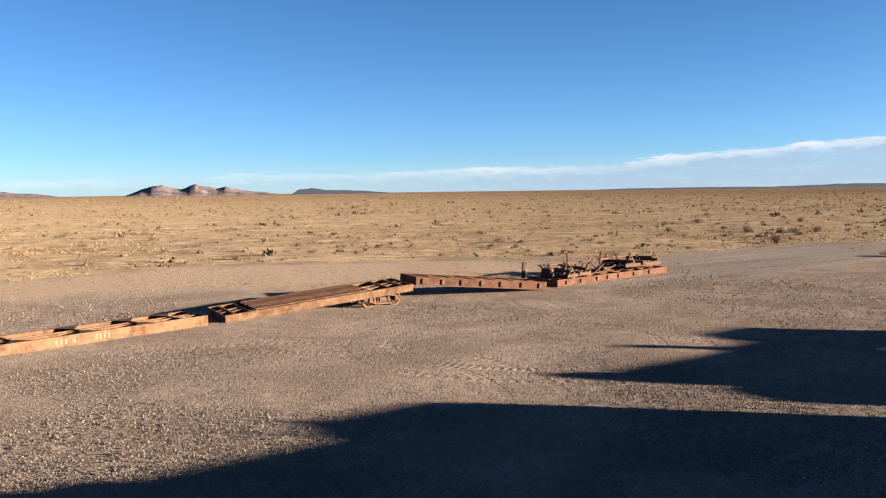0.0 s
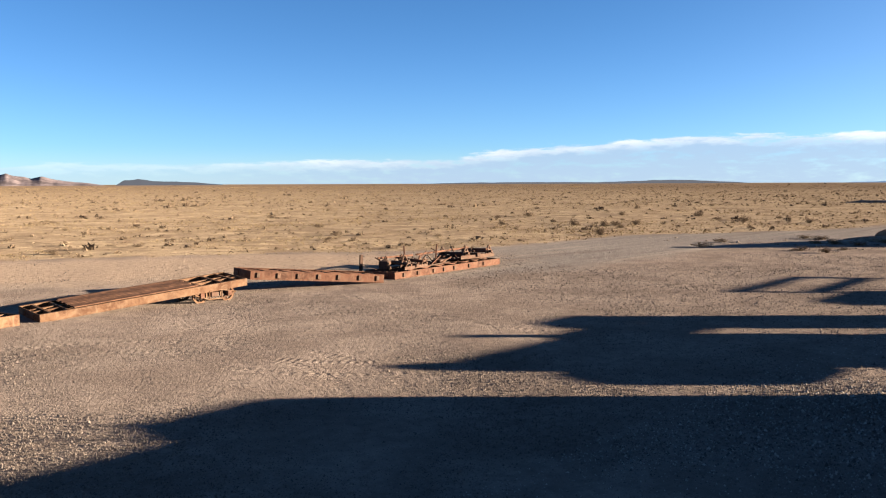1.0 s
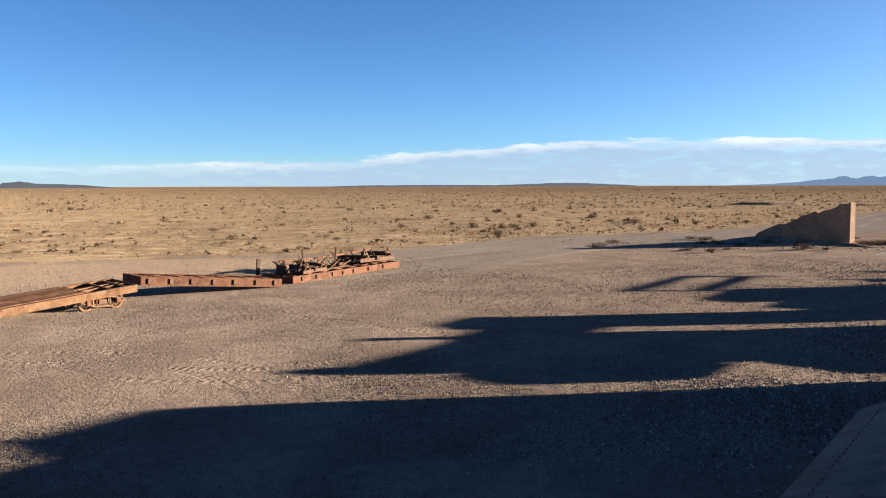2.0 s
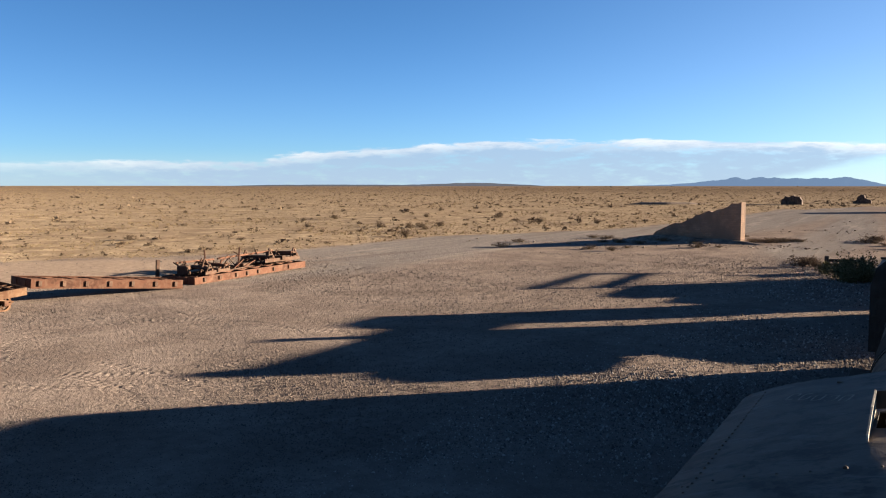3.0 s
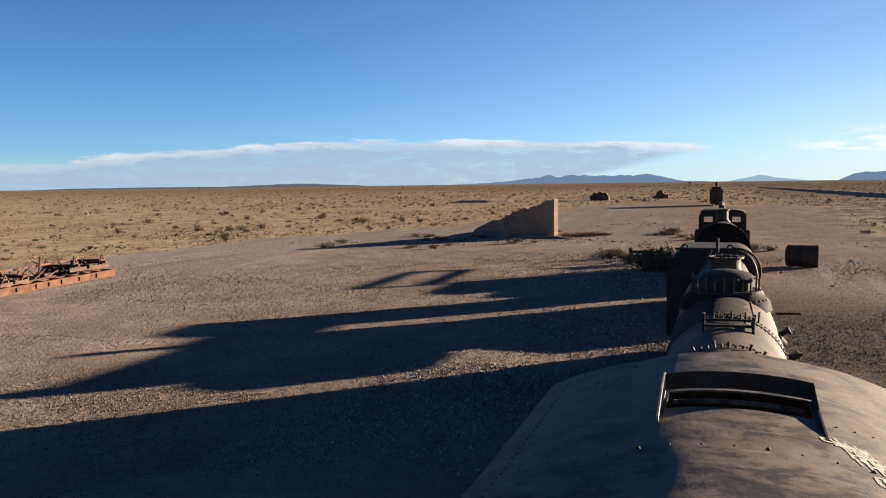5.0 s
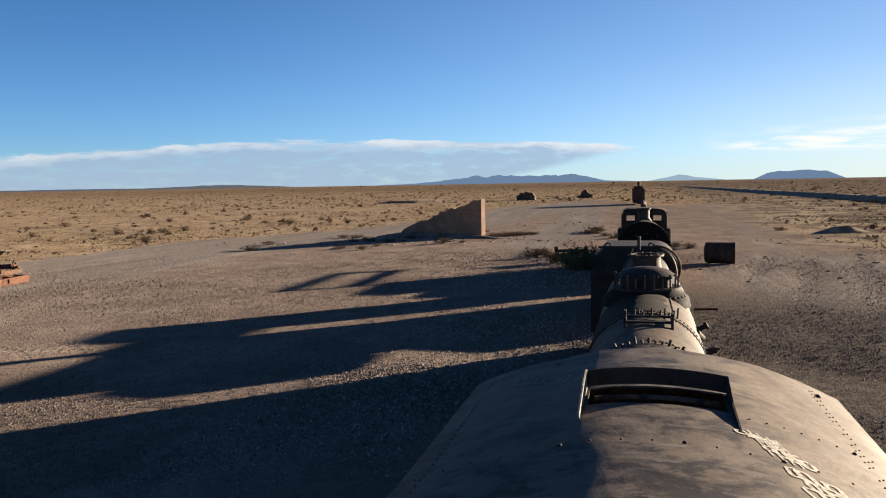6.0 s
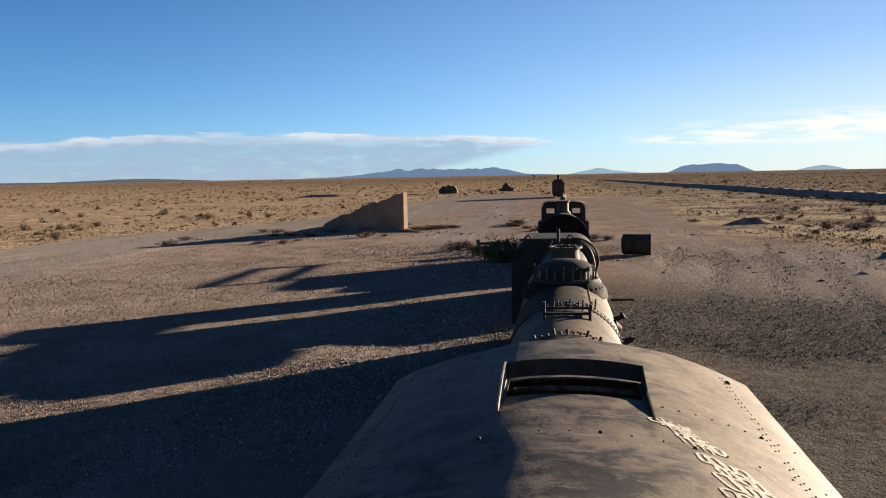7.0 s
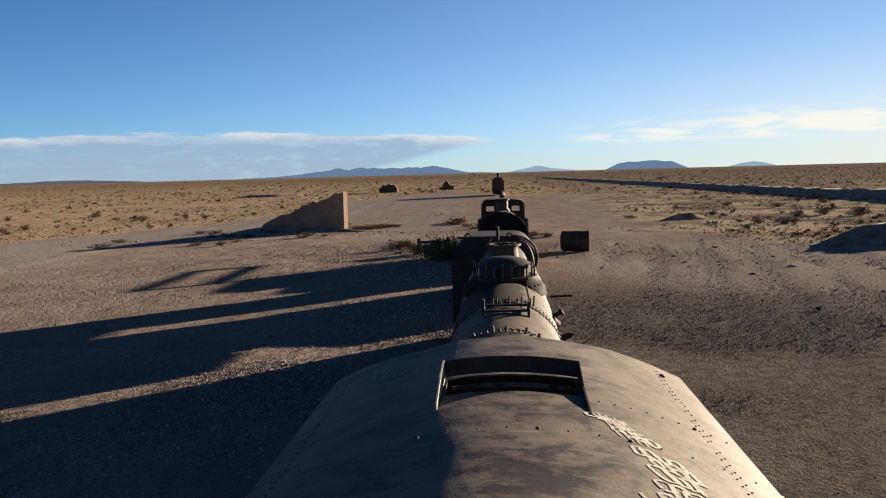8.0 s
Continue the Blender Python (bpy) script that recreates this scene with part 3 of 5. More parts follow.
# ---- flat wagon frames ----
LETTER = plain("faded_paint", (0.135, 0.09, 0.06), 0.9, 0.3, 9)


def axes_at(p, q, tilt_up=0.0):
    """A pose whose x runs from p to q (level distance), y to its left, lifted by tilt_up degrees."""
    d = Vector((q[0] - p[0], q[1] - p[1]))
    return pose(p[0], p[1], p[2], 0, 0, math.degrees(math.atan2(d.y, d.x))) @ pose(0, 0, 0, 0, -tilt_up, 0)


def channel(bm, x0, x1, y, z0, z1, out, web=0.018, flange=0.085):
    """A rolled steel channel along x: web at y, flanges away from out (+1 or -1)."""
    t = -out
    box(bm, x0, x1, min(y, y + t * web), max(y, y + t * web), z0, z1)
    for z in (z0, z1 - 0.022):
        box(bm, x0 + 0.001, x1 - 0.001, min(y + t * web, y + t * (web + flange)), max(y + t * web, y + t * (web + flange)), z, z + 0.022)
    return bm


def wheelset(parent, x, wdt, r, mat):
    """One axle with two spoked wheels under a bogie."""
    part("axle", rod(B(), (x, 0.05, r), (x, wdt - 0.05, r), 0.055, n=10), mat, parent)
    for y in (0.22, wdt - 0.22):
        bm = B()
        m = Matrix.Translation((x, y, r)) @ Matrix.Rotation(radians(90), 4, "X")
        lathe(bm, [(r * 0.82, -0.05), (r, -0.05), (r * 0.985, 0.04), (r * 1.07, 0.045), (r * 1.07, 0.07), (r * 0.82, 0.07), (r * 0.82, -0.05)], 28, m, False)
        wh = part("wheel", bm, mat, parent, smooth=True)
        part("hub", lathe(B(), [(0.02, -0.07), (0.1, -0.07), (0.1, 0.07), (0.02, 0.07)], 12, m), mat, wh, smooth=True)
        for k in range(8):
            an = k * math.pi / 4
            part("spoke", rod(B(), (x + 0.09 * math.cos(an), y, r + 0.09 * math.sin(an)), (x + 0.84 * r * math.cos(an), y, r + 0.84 * r * math.sin(an)), 0.028, 0.022, 6), mat, wh)


def wagon(m, length, wdt, deep, label, mat, crosses, pockets=(), planks=0, dark=RUST_DARK):
    """A stripped flat wagon: x along it, y from its sunlit side inwards, z from the underside of its sills."""
    root = thing("flat_wagon", m, label, "wagon", "stripped flat wagons")
    part("side_sill", channel(B(), 0, length, 0, 0, deep, -1), mat, root)
    part("side_sill", channel(B(), 0, length, wdt, 0, deep, 1), mat, root)
    for x in (0.0, length):
        bm = B()
        box(bm, x - 0.012, x + 0.012, 0.02, wdt - 0.02, 0.01, deep - 0.004)
        for y in (wdt * 0.28, wdt * 0.72):
            box(bm, x - 0.05, x + 0.05, y - 0.09, y + 0.09, deep * 0.25, deep * 0.8)
        part("end_sill", bm, mat, root)
    for y in (wdt * 0.38, wdt * 0.62):
        part("centre_sill", channel(B(), 0.03, length - 0.03, y, 0.02, deep - 0.03, 1 if y > wdt / 2 else -1), mat, root)
    for x in crosses:
        bm = B()
        box(bm, x - 0.045, x + 0.045, 0.03, wdt - 0.03, deep * 0.35, deep - 0.012)
        box(bm, x - 0.01, x + 0.01, 0.03, wdt - 0.03, 0.05, deep * 0.35)
        part("cross_member", bm, mat, root)
    for x in pockets:
        bm = B()
        box(bm, x - 0.075, x + 0.075, -0.07, -0.002, deep * 0.24, deep * 0.82, 0.012)
        part("stake_pocket", bm, dark, root, "dark iron stake pocket")
    if planks:
        x0, x1 = planks
        n = 9
        for k in range(n):
            y0 = 0.12 + k * (wdt - 0.2) / n
            lift = 0.006 * math.sin(5.1 * k)
            part("deck_plank", box(B(), x0 + 0.05 * math.sin(3.3 * k), x1 + 0.06 * math.cos(2.1 * k), y0, y0 + (wdt - 0.2) / n - 0.012, deep + 0.004 + lift, deep + 0.044 + lift, 0.006), TIMBER, root, "dry red-brown deck plank")
    return root


# first frame, flat on the ground
L1 = 10.5
d1 = Vector((0.617, 0.787))
p1 = (-10.25 - d1.x * L1, 31.07 - d1.y * L1, -0.03)
wg1 = wagon(axes_at(p1, (-10.25, 31.07), 0.15), L1, 1.85, 0.41, "long rusty flat wagon frame lying on the gravel", RUST_PALE, [1.4, 3.6, 5.9, 8.0, 9.5])
hanger = B()
box(hanger, 5.35, 6.55, 0.10, 0.16, -0.16, -0.11)
for x in (5.4, 6.5):
    box(hanger, x - 0.03, x + 0.03, 0.08, 0.18, -0.16, 0.02)
part("brake_hanger", hanger, RUST_DARK, wg1, "dark iron hanger bar under the sill")
for x, y0, y1 in ((1.4, 0.06, 0.66), (3.6, 0.06, 0.66), (5.9, 0.06, 0.66), (8.0, 0.06, 0.66), (9.5, 1.15, 1.78), (5.9, 1.15, 1.78), (8.0, 1.15, 1.78)):
    gus = B()
    g3 = [gus.verts.new(c) for c in ((x - 0.42, y0 if y0 < 0.5 else y1, 0.398), (x + 0.42, y0 if y0 < 0.5 else y1, 0.398), (x, y1 if y0 < 0.5 else y0, 0.398))]
    top = bmesh.ops.extrude_face_region(gus, geom=[gus.faces.new(g3)])["geom"]
    bmesh.ops.translate(gus, vec=(0, 0, 0.012), verts=[v for v in top if isinstance(v, bmesh.types.BMVert)])
    part("gusset_plate", gus, RUST_DARK, wg1, "dark rusty gusset plate")
for x in (4.7, 4.86, 5.02, 5.3, 6.05, 6.2, 6.36, 6.5):
    part("lettering_bar", box(B(), x, x + 0.075, -0.004, -0.001, 0.13, 0.31), LETTER, wg1, "faded pale painted mark")
# second frame: one end in the gravel, the other still on its bogie
L2 = 8.75
w2 = axes_at((-9.72, 31.55, 0.0), (-2.95, 36.95), 3.7) @ pose(0, 0, 0, 4.5, 0, 0)
wg = wagon(w2, L2, 1.9, 0.31, "tilted rusty flat wagon with planked deck, one end on a bogie", RUST_PALE, [0.45, 1.1, 6.6, 7.6, 8.3], planks=(1.3, 6.4))
bog = thing("bogie", axes_at((-4.95, 35.35, 0.0), (-2.95, 36.95), 0), "rusted wagon bogie with spoked wheels under a tilted wagon", "bogie")
for x in (0.42, 1.72):
    wheelset(bog, x, 1.75, 0.32, RUST_PALE)
for y in (0.02, 1.68):
    bm = B()
    rod(bm, (0.1, y, 0.36), (0.75, y, 0.14), 0.03, n=6)
    rod(bm, (0.75, y, 0.14), (1.4, y, 0.14), 0.03, n=6)
    rod(bm, (1.4, y, 0.14), (2.05, y, 0.36), 0.03, n=6)
    rod(bm, (0.1, y, 0.36), (0.75, y, 0.50), 0.03, n=6)
    rod(bm, (0.75, y, 0.50), (1.4, y, 0.50), 0.03, n=6)
    rod(bm, (1.4, y, 0.50), (2.05, y, 0.36), 0.03, n=6)
    for x in (0.78, 1.37):
        rod(bm, (x, y, 0.12), (x, y, 0.52), 0.03, n=6)
    part("side_frame", bm, RUST_PALE, bog)
    for x in (0.42, 1.72):
        part("axle_box", box(B(), x - 0.1, x + 0.1, y - 0.08, y + 0.1, 0.22, 0.44, 0.02), RUST, bog)
bm = B()
box(bm, 0.9, 1.25, 0.05, 1.68, 0.22, 0.42, 0.02)
part("bolster", bm, RUST_DARK, bog)
# third frame: its high end rests on the second, its low end in the gravel
L3 = 7.0
w3 = axes_at((-2.86, 38.3, 0.66), (3.12, 41.25), -5.2)
wagon(w3, L3, 2.05, 0.40, "rusty flat wagon frame propped up at one end", RUST, [0.9, 2.0, 3.1, 4.2, 5.3, 6.3], [0.35, 1.35, 2.35, 3.4, 4.45, 5.6, 6.6])
# fourth frame: flat, loaded with scrap
L4 = 10.45
w4 = axes_at((3.45, 42.0, 0.02), (11.06, 49.2), 0.2)
wagon(w4 @ pose(0.85, 0, 0), L4 - 0.85, 2.1, 0.36, "low rusty flat wagon frame loaded with scrap iron", RUST, [0.5, 1.5, 2.8, 4.1, 5.3, 6.5, 7.7, 8.7], [0.7, 1.85, 3.2, 4.1, 5.05, 6.45, 7.9])
# an upright iron post at the far side
bm = B()
box(bm, -0.085, 0.085, -0.07, 0.07, 0, 1.16, 0.012)
solid("iron_post", bm, RUST_DARK, pose(2.42, 44.6, 0.0, 2, 2, 20), "dark upright iron post behind the wagon frames", "post")


def scrap_bogie(m, tilt):
    """A bogie turned over on the frame: axle guards in the air, springs and rods hanging out."""
    rt = thing("scrap_bogie", m @ pose(0, 0, 0, tilt, 0, 0), "overturned rusty bogie frame lying on a wagon", "bogie", "scrap on the wagon")
    for y in (-0.75, 0.75):
        bm = B()
        box(bm, -1.1, 1.1, y - 0.03, y + 0.03, 0.08, 0.24, 0.01)
        for x in (-0.75, 0.75):
            rod(bm, (x - 0.25, y, 0.2), (x, y, 0.62), 0.04, n=6)
            rod(bm, (x + 0.25, y, 0.2), (x, y, 0.62), 0.04, n=6)
            box(bm, x - 0.12, x + 0.12, y - 0.06, y + 0.06, 0.25, 0.45, 0.01)
        part("side_frame", bm, RUST_DARK, rt)
    for x in (-0.75, 0.75):
        part("axle", rod(B(), (x, -0.95, 0.34), (x, 0.95, 0.34), 0.06, n=8), RUST_DARK, rt)
    part("bolster", box(B(), -0.12, 0.12, -0.85, 0.85, 0.14, 0.32, 0.02), RUST_DARK, rt)
    part("brake_beam", box(B(), 0.35, 0.45, -0.95, 0.9, 0.42, 0.5, 0.01), RUST, rt)
    return rt


scrap_bogie(w4 @ pose(2.9, 1.1, 0.36, 0, 0, 6), 4)
scrap_bogie(w4 @ pose(8.7, 1.25, 0.36, 0, 0, -8) @ Matrix.Scale(1.3, 4), -3)
truss = thing("truss_side", w4 @ pose(0, 1.95, 0.36), "rusty wagon side truss standing along a flat wagon", "scrap", "scrap on the wagon")
part("top_chord", box(B(), 1.7, 4.6, -0.04, 0.04, 0.56, 0.66, 0.01, Matrix.Rotation(radians(1.0), 4, "Y")), RUST, truss)
part("top_chord", box(B(), 4.9, 9.9, -0.04, 0.04, 0.42, 0.52, 0.01, Matrix.Rotation(radians(-0.8), 4, "Y")), RUST, truss)
for k, (x0, x1, h) in enumerate(((2.1, 1.8, 0.55), (2.6, 3.3, 0.53), (3.9, 3.3, 0.52), (4.5, 4.6, 0.5), (5.2, 5.8, 0.46), (6.4, 5.9, 0.48), (7.2, 7.8, 0.5), (8.4, 7.9, 0.5), (9.6, 9.7, 0.52))):
    part("brace", rod(B(), (x0, 0, 0.02), (x1, 0, h), 0.035, n=6), RUST_DARK if k % 2 else RUST, truss)
for x, y, lx, h, rz in ((1.45, 1.35, 0.4, 0.46, 12), (8.2, 1.1, 1.9, 0.3, -4), (5.9, 1.3, 0.9, 0.2, 8)):
    bm = B()
    box(bm, 0, lx, -0.28, 0.28, 0, h, 0.03)
    solid("scrap_box", bm, RUST_DARK, w4 @ pose(x, y, 0.365, 0, 0, rz), "dark rusty iron box among scrap", "scrap", "scrap on the wagon")
for x in (2.7, 8.9):
    fr = thing("scrap_trestle", w4 @ pose(x, 0.95, 0.37, 0, 0, 10), "rusty A-shaped iron trestle among scrap", "scrap", "scrap on the wagon")
    part("leg", rod(B(), (-0.45, 0, 0.0), (0, 0, 0.75), 0.045, n=6), RUST_DARK, fr)
    part("leg", rod(B(), (0.75, 0, 0.0), (0, 0, 0.75), 0.045, n=6), RUST_DARK, fr)
    part("tie", rod(B(), (-0.3, 0, 0.22), (0.55, 0, 0.22), 0.03, n=6), RUST_DARK, fr)
rng = random.Random(4)
for k in range(34):
    x, y = rng.uniform(1.7, 8.6), rng.uniform(0.5, 1.8)
    ln, an = rng.uniform(0.7, 2.2), radians(rng.choice((rng.uniform(-30, 30), rng.uniform(55, 120))))
    up = rng.uniform(0.2, 0.75) if k % 3 == 0 else rng.uniform(0, 0.12)
    bm = B()
    z0 = 0.37 + 0.035
    if k % 2:
        rod(bm, (0, 0, 0), (ln * math.cos(an), ln * math.sin(an) * 0.6, up), 0.032, n=7)
    else:
        box(bm, 0, ln, -0.045, 0.045, -0.03, 0.03, 0.008, Matrix.Rotation(an * 0.5, 4, "Z") @ Matrix.Rotation(-up * 0.8, 4, "Y"))
    solid("scrap_bar", bm, RUST_DARK if k % 3 else RUST, w4 @ pose(x, y, z0), "bent rusty iron bar in a heap of scrap", "scrap", "scrap on the wagon")


# ---- locomotive: cab, boiler, dome and stump of the chimney ----
loco = thing("steam_locomotive", TRAIN, "derelict rusty steam locomotive with an open roof hatch", "locomotive")
HALF, CREST, EAVE = 1.56, 3.44, 3.04
S0, S1 = 2.7, 7.52
SEAM = 4.72


def soft(v):
    v = max(0.0, min(1.0, v))
    return v * v * (3 - 2 * v)


def roof_z(x, y=6.0):
    f = soft((y - SEAM + 0.5) / 1.0)
    lap = (0.050 - 0.016 * f) * min(soft((-0.16 - 0.18 * f - x) / 0.5), soft((x + HALF) / 0.94))
    return CREST - (CREST - EAVE) * (abs(x) / HALF) ** 2 - lap


def roof_dent(x, y):
    return 0.012 * noise.fractal(Vector((x * 1.4, y * 1.4, 9.1)), 1.0, 2.0, 3) if abs(x) < HALF - 0.02 else 0


# roof plates with an opening in the middle
HX0, HX1, HY0, HY1 = -0.43, 0.50, 5.62, 6.08


def roof_plate(x0, x1, y0, y1, nx, ny, bm, lift=0.0):
    thick = 0.014
    g = {}
    for i in range(nx + 1):
        for j in range(ny + 1):
            x, y = x0 + (x1 - x0) * i / nx, y0 + (y1 - y0) * j / ny
            dent = roof_dent(x, y)
            for k, t in enumerate((0.0, -thick)):
                g[i, j, k] = bm.verts.new((x, y, roof_z(x, y) + dent + lift + t))
    for i in range(nx):
        for j in range(ny):
            bm.faces.new((g[i, j, 0], g[i + 1, j, 0], g[i + 1, j + 1, 0], g[i, j + 1, 0]))
            bm.faces.new((g[i, j, 1], g[i, j + 1, 1], g[i + 1, j + 1, 1], g[i + 1, j, 1]))
    for j in range(ny):
        for i in (0, nx):
            bm.faces.new((g[i, j, 0], g[i, j + 1, 0], g[i, j + 1, 1], g[i, j, 1]))
    for i in range(nx):
        for j in (0, ny):
            bm.faces.new((g[i, j, 0], g[i, j, 1], g[i + 1, j, 1], g[i + 1, j, 0]))
    return bm


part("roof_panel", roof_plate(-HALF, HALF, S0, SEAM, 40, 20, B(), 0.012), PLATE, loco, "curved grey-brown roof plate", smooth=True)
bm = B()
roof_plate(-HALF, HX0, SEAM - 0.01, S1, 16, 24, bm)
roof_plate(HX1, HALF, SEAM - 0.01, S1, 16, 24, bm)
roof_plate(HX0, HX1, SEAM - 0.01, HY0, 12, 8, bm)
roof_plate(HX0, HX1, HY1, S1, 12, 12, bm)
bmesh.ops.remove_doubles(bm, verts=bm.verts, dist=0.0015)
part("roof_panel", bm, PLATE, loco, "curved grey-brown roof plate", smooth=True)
# raised coaming on three sides of the hatch
bm = B()
n = 14
xs = [HX0 - 0.03 + (HX1 - HX0 + 0.06) * i / n for i in range(n + 1)]
for u, v in zip(xs, xs[1:]):
    for yy in (HY1,):
        a0, a1 = roof_z(u), roof_z(v)
        vs = [bm.verts.new(c) for c in ((u, yy, a0 + 0.016), (v, yy, a1 + 0.016), (v, yy, a1 + 0.14), (u, yy, a0 + 0.14), (u, yy + 0.012, a0 + 0.016), (v, yy + 0.012, a1 + 0.016), (v, yy + 0.012, a1 + 0.14), (u, yy + 0.012, a0 + 0.14))]
        for f in ((0, 1, 2, 3), (7, 6, 5, 4), (3, 2, 6, 7), (0, 4, 5, 1)):
            bm.faces.new([vs[i] for i in f])
bmesh.ops.remove_doubles(bm, verts=bm.verts, dist=0.001)
part("hatch_coaming", bm, IRON, loco, "blackened raised hatch rim")
for x, near, sg in ((HX0 - 0.03, 5.28, -1), (HX1 + 0.03, 5.10, 1)):
    z = roof_z(x)
    bm = B()
    prism(bm, [(near, z - 0.01), (near + 0.02, z + 0.02 - sg * 0.02), (5.7, z + 0.085 - sg * 0.035), (HY1, z + 0.145 - sg * 0.005), (HY1 + 0.012, z + 0.14), (HY1 + 0.012, z - 0.12), (HY0, z - 0.12), (HY0 - 0.02, z - 0.015)], -0.006, 0.006, Matrix.Translation((x, 0, 0)) @ Matrix(((0, 1, 0, 0), (1, 0, 0, 0), (0, 0, 1, 0), (0, 0, 0, 1))))
    # the left plate is coloured white to look sunlit
    part("hatch_coaming", bm, CHALK if sg < 0 else IRON, loco, "thin raised hatch side plate")
# a curved roof rib seen across the opening
bm = B()
for u, v in zip(xs[1:-1], xs[2:-1]):
    z0, z1 = roof_z(u) - 0.012, roof_z(v) - 0.012
    vs = [bm.verts.new(c) for c in ((u, 5.87, z0), (v, 5.87, z1), (v, 5.89, z1), (u, 5.89, z0), (u, 5.87, z0 - 0.03), (v, 5.87, z1 - 0.03), (v, 5.89, z1 - 0.03), (u, 5.89, z0 - 0.03))]
    for f in ((0, 1, 2, 3), (4, 7, 6, 5), (0, 4, 5, 1), (3, 2, 6, 7)):
        bm.faces.new([vs[i] for i in f])
bmesh.ops.remove_doubles(bm, verts=bm.verts, dist=0.001)
part("roof_rib", bm, PLATE, loco, "curved flat iron rib")


def rivet(parent, at, r, mat, up=(0, 0, 1), mesh={}):
    """A round rivet head; all of them share one mesh a size and material."""
    key = (round(r, 4), mat.name)
    if key not in mesh:
        mesh[key] = mesh_of(lathe(B(), [(1.0, -0.3), (1.0, 0.12), (0.8, 0.45), (0.42, 0.68), (0.05, 0.75)], 8), "rivet", mat, True)
    ob = new("rivet", mesh[key])
    ob.parent = parent
    ob.matrix_basis = Matrix.Translation(at) @ Vector(up).to_track_quat("Z", "Y").to_matrix().to_4x4() @ Matrix.Diagonal((r, r, r, 1))
    return ob


def roof_normal(x):
    return (2 * (CREST - EAVE) * x / HALF**2, 0, 1)


rng = random.Random(11)
for k in range(17):                               # along the seam across the roof
    x = -1.42 + k * 2.84 / 16
    rivet(loco, (x, SEAM + 0.05 + 0.006 * math.sin(k), roof_z(x) + 0.005), 0.008 if k not in (5, 9, 12) else 0.015, IRON if k % 4 == 1 else PLATE, roof_normal(x))
for k in range(9):
    x = 0.62 + k * 0.105
    rivet(loco, (x, 5.55, roof_z(x) + 0.003), 0.007 if k != 6 else 0.014, IRON, roof_normal(x))
for k in range(74):                               # two staggered rows inside the sunlit eave
    y = 3.2 + k * 0.056
    x = 1.30 + (0.017 if k % 2 else -0.017)
    if rng.random() < 0.88:
        rivet(loco, (x, y, roof_z(x) + (0.014 if y < SEAM else 0.002) + roof_dent(x, y)), 0.0066, IRON, roof_normal(x))
for k in range(40):
    y = 3.2 + k * 0.107
    rivet(loco, (-1.37, y, roof_z(-1.37, y) + (0.016 if y < SEAM else 0.004)), 0.009, PLATE, roof_normal(-1.37))
for x, y in ((1.33, 7.12),):
    rivet(loco, (x, y, roof_z(x) + 0.008), 0.024, IRON, roof_normal(x))

# cab walls under the roof
bm = B()
for sx in (-1, 1):
    x = sx * 1.42
    for y0, y1, z0, z1 in ((S0 + 0.3, 7.3, 1.25, 2.15), (S0 + 0.3, 7.3, 2.15, 3.08)):
        box(bm, min(x, x - sx * 0.02), max(x, x - sx * 0.02), y0, y1, z0, z1)
part("cab_side", bm, BOILER, loco, "rusty cab side sheet")
bm = B()
box(bm, -1.40, -0.80, 7.28, 7.30, 1.25, 3.05)
box(bm, 0.80, 1.40, 7.28, 7.30, 1.25, 3.05)
box(bm, -0.80, 0.80, 7.28, 7.30, 1.25, 3.32)
part("cab_front", bm, BOILER, loco)
part("footplate", box(B(), -1.4, 1.4, S0, 17.4, 1.13, 1.25), IRON, loco)
for sx in (-1, 1):
    part("running_board", box(B(), min(sx * 0.85, sx * 1.38), max(sx * 0.85, sx * 1.38), 7.4, 17.2, 1.42, 1.47), RUST_DARK, loco)
    part("main_frame", box(B(), sx * 0.5 - 0.02, sx * 0.5 + 0.02, 3.0, 17.3, 0.5, 1.13), IRON, loco)
for y in (5.4, 7.6, 9.3, 11.0, 12.7, 15.6):
    for sx in (-1, 1):
        r = 0.56 if y < 14 else 0.38
        bm = B()
        m = Matrix.Translation((sx * 0.62, y, r)) @ Matrix.Rotation(radians(90), 4, "Y")
        lathe(bm, [(r * 0.86, -0.06), (r, -0.06), (r, 0.06), (r * 0.86, 0.06), (r * 0.86, -0.06)], 26, m, False)
        lathe(bm, [(0.02, -0.08), (0.13, -0.08), (0.13, 0.08), (0.02, 0.08)], 12, m)
        for k in range(10):
            an = k * math.pi / 5
            rod(bm, (sx * 0.62, y + 0.12 * math.cos(an), r + 0.12 * math.sin(an)), (sx * 0.62, y + 0.87 * r * math.cos(an), r + 0.87 * r * math.sin(an)), 0.03, n=6)
        part("wheel", bm, IRON, loco, smooth=True)

# boiler barrel in three courses
BZ, BR = 2.37, 0.79
ALONG = Matrix.Rotation(radians(-90), 4, "X")


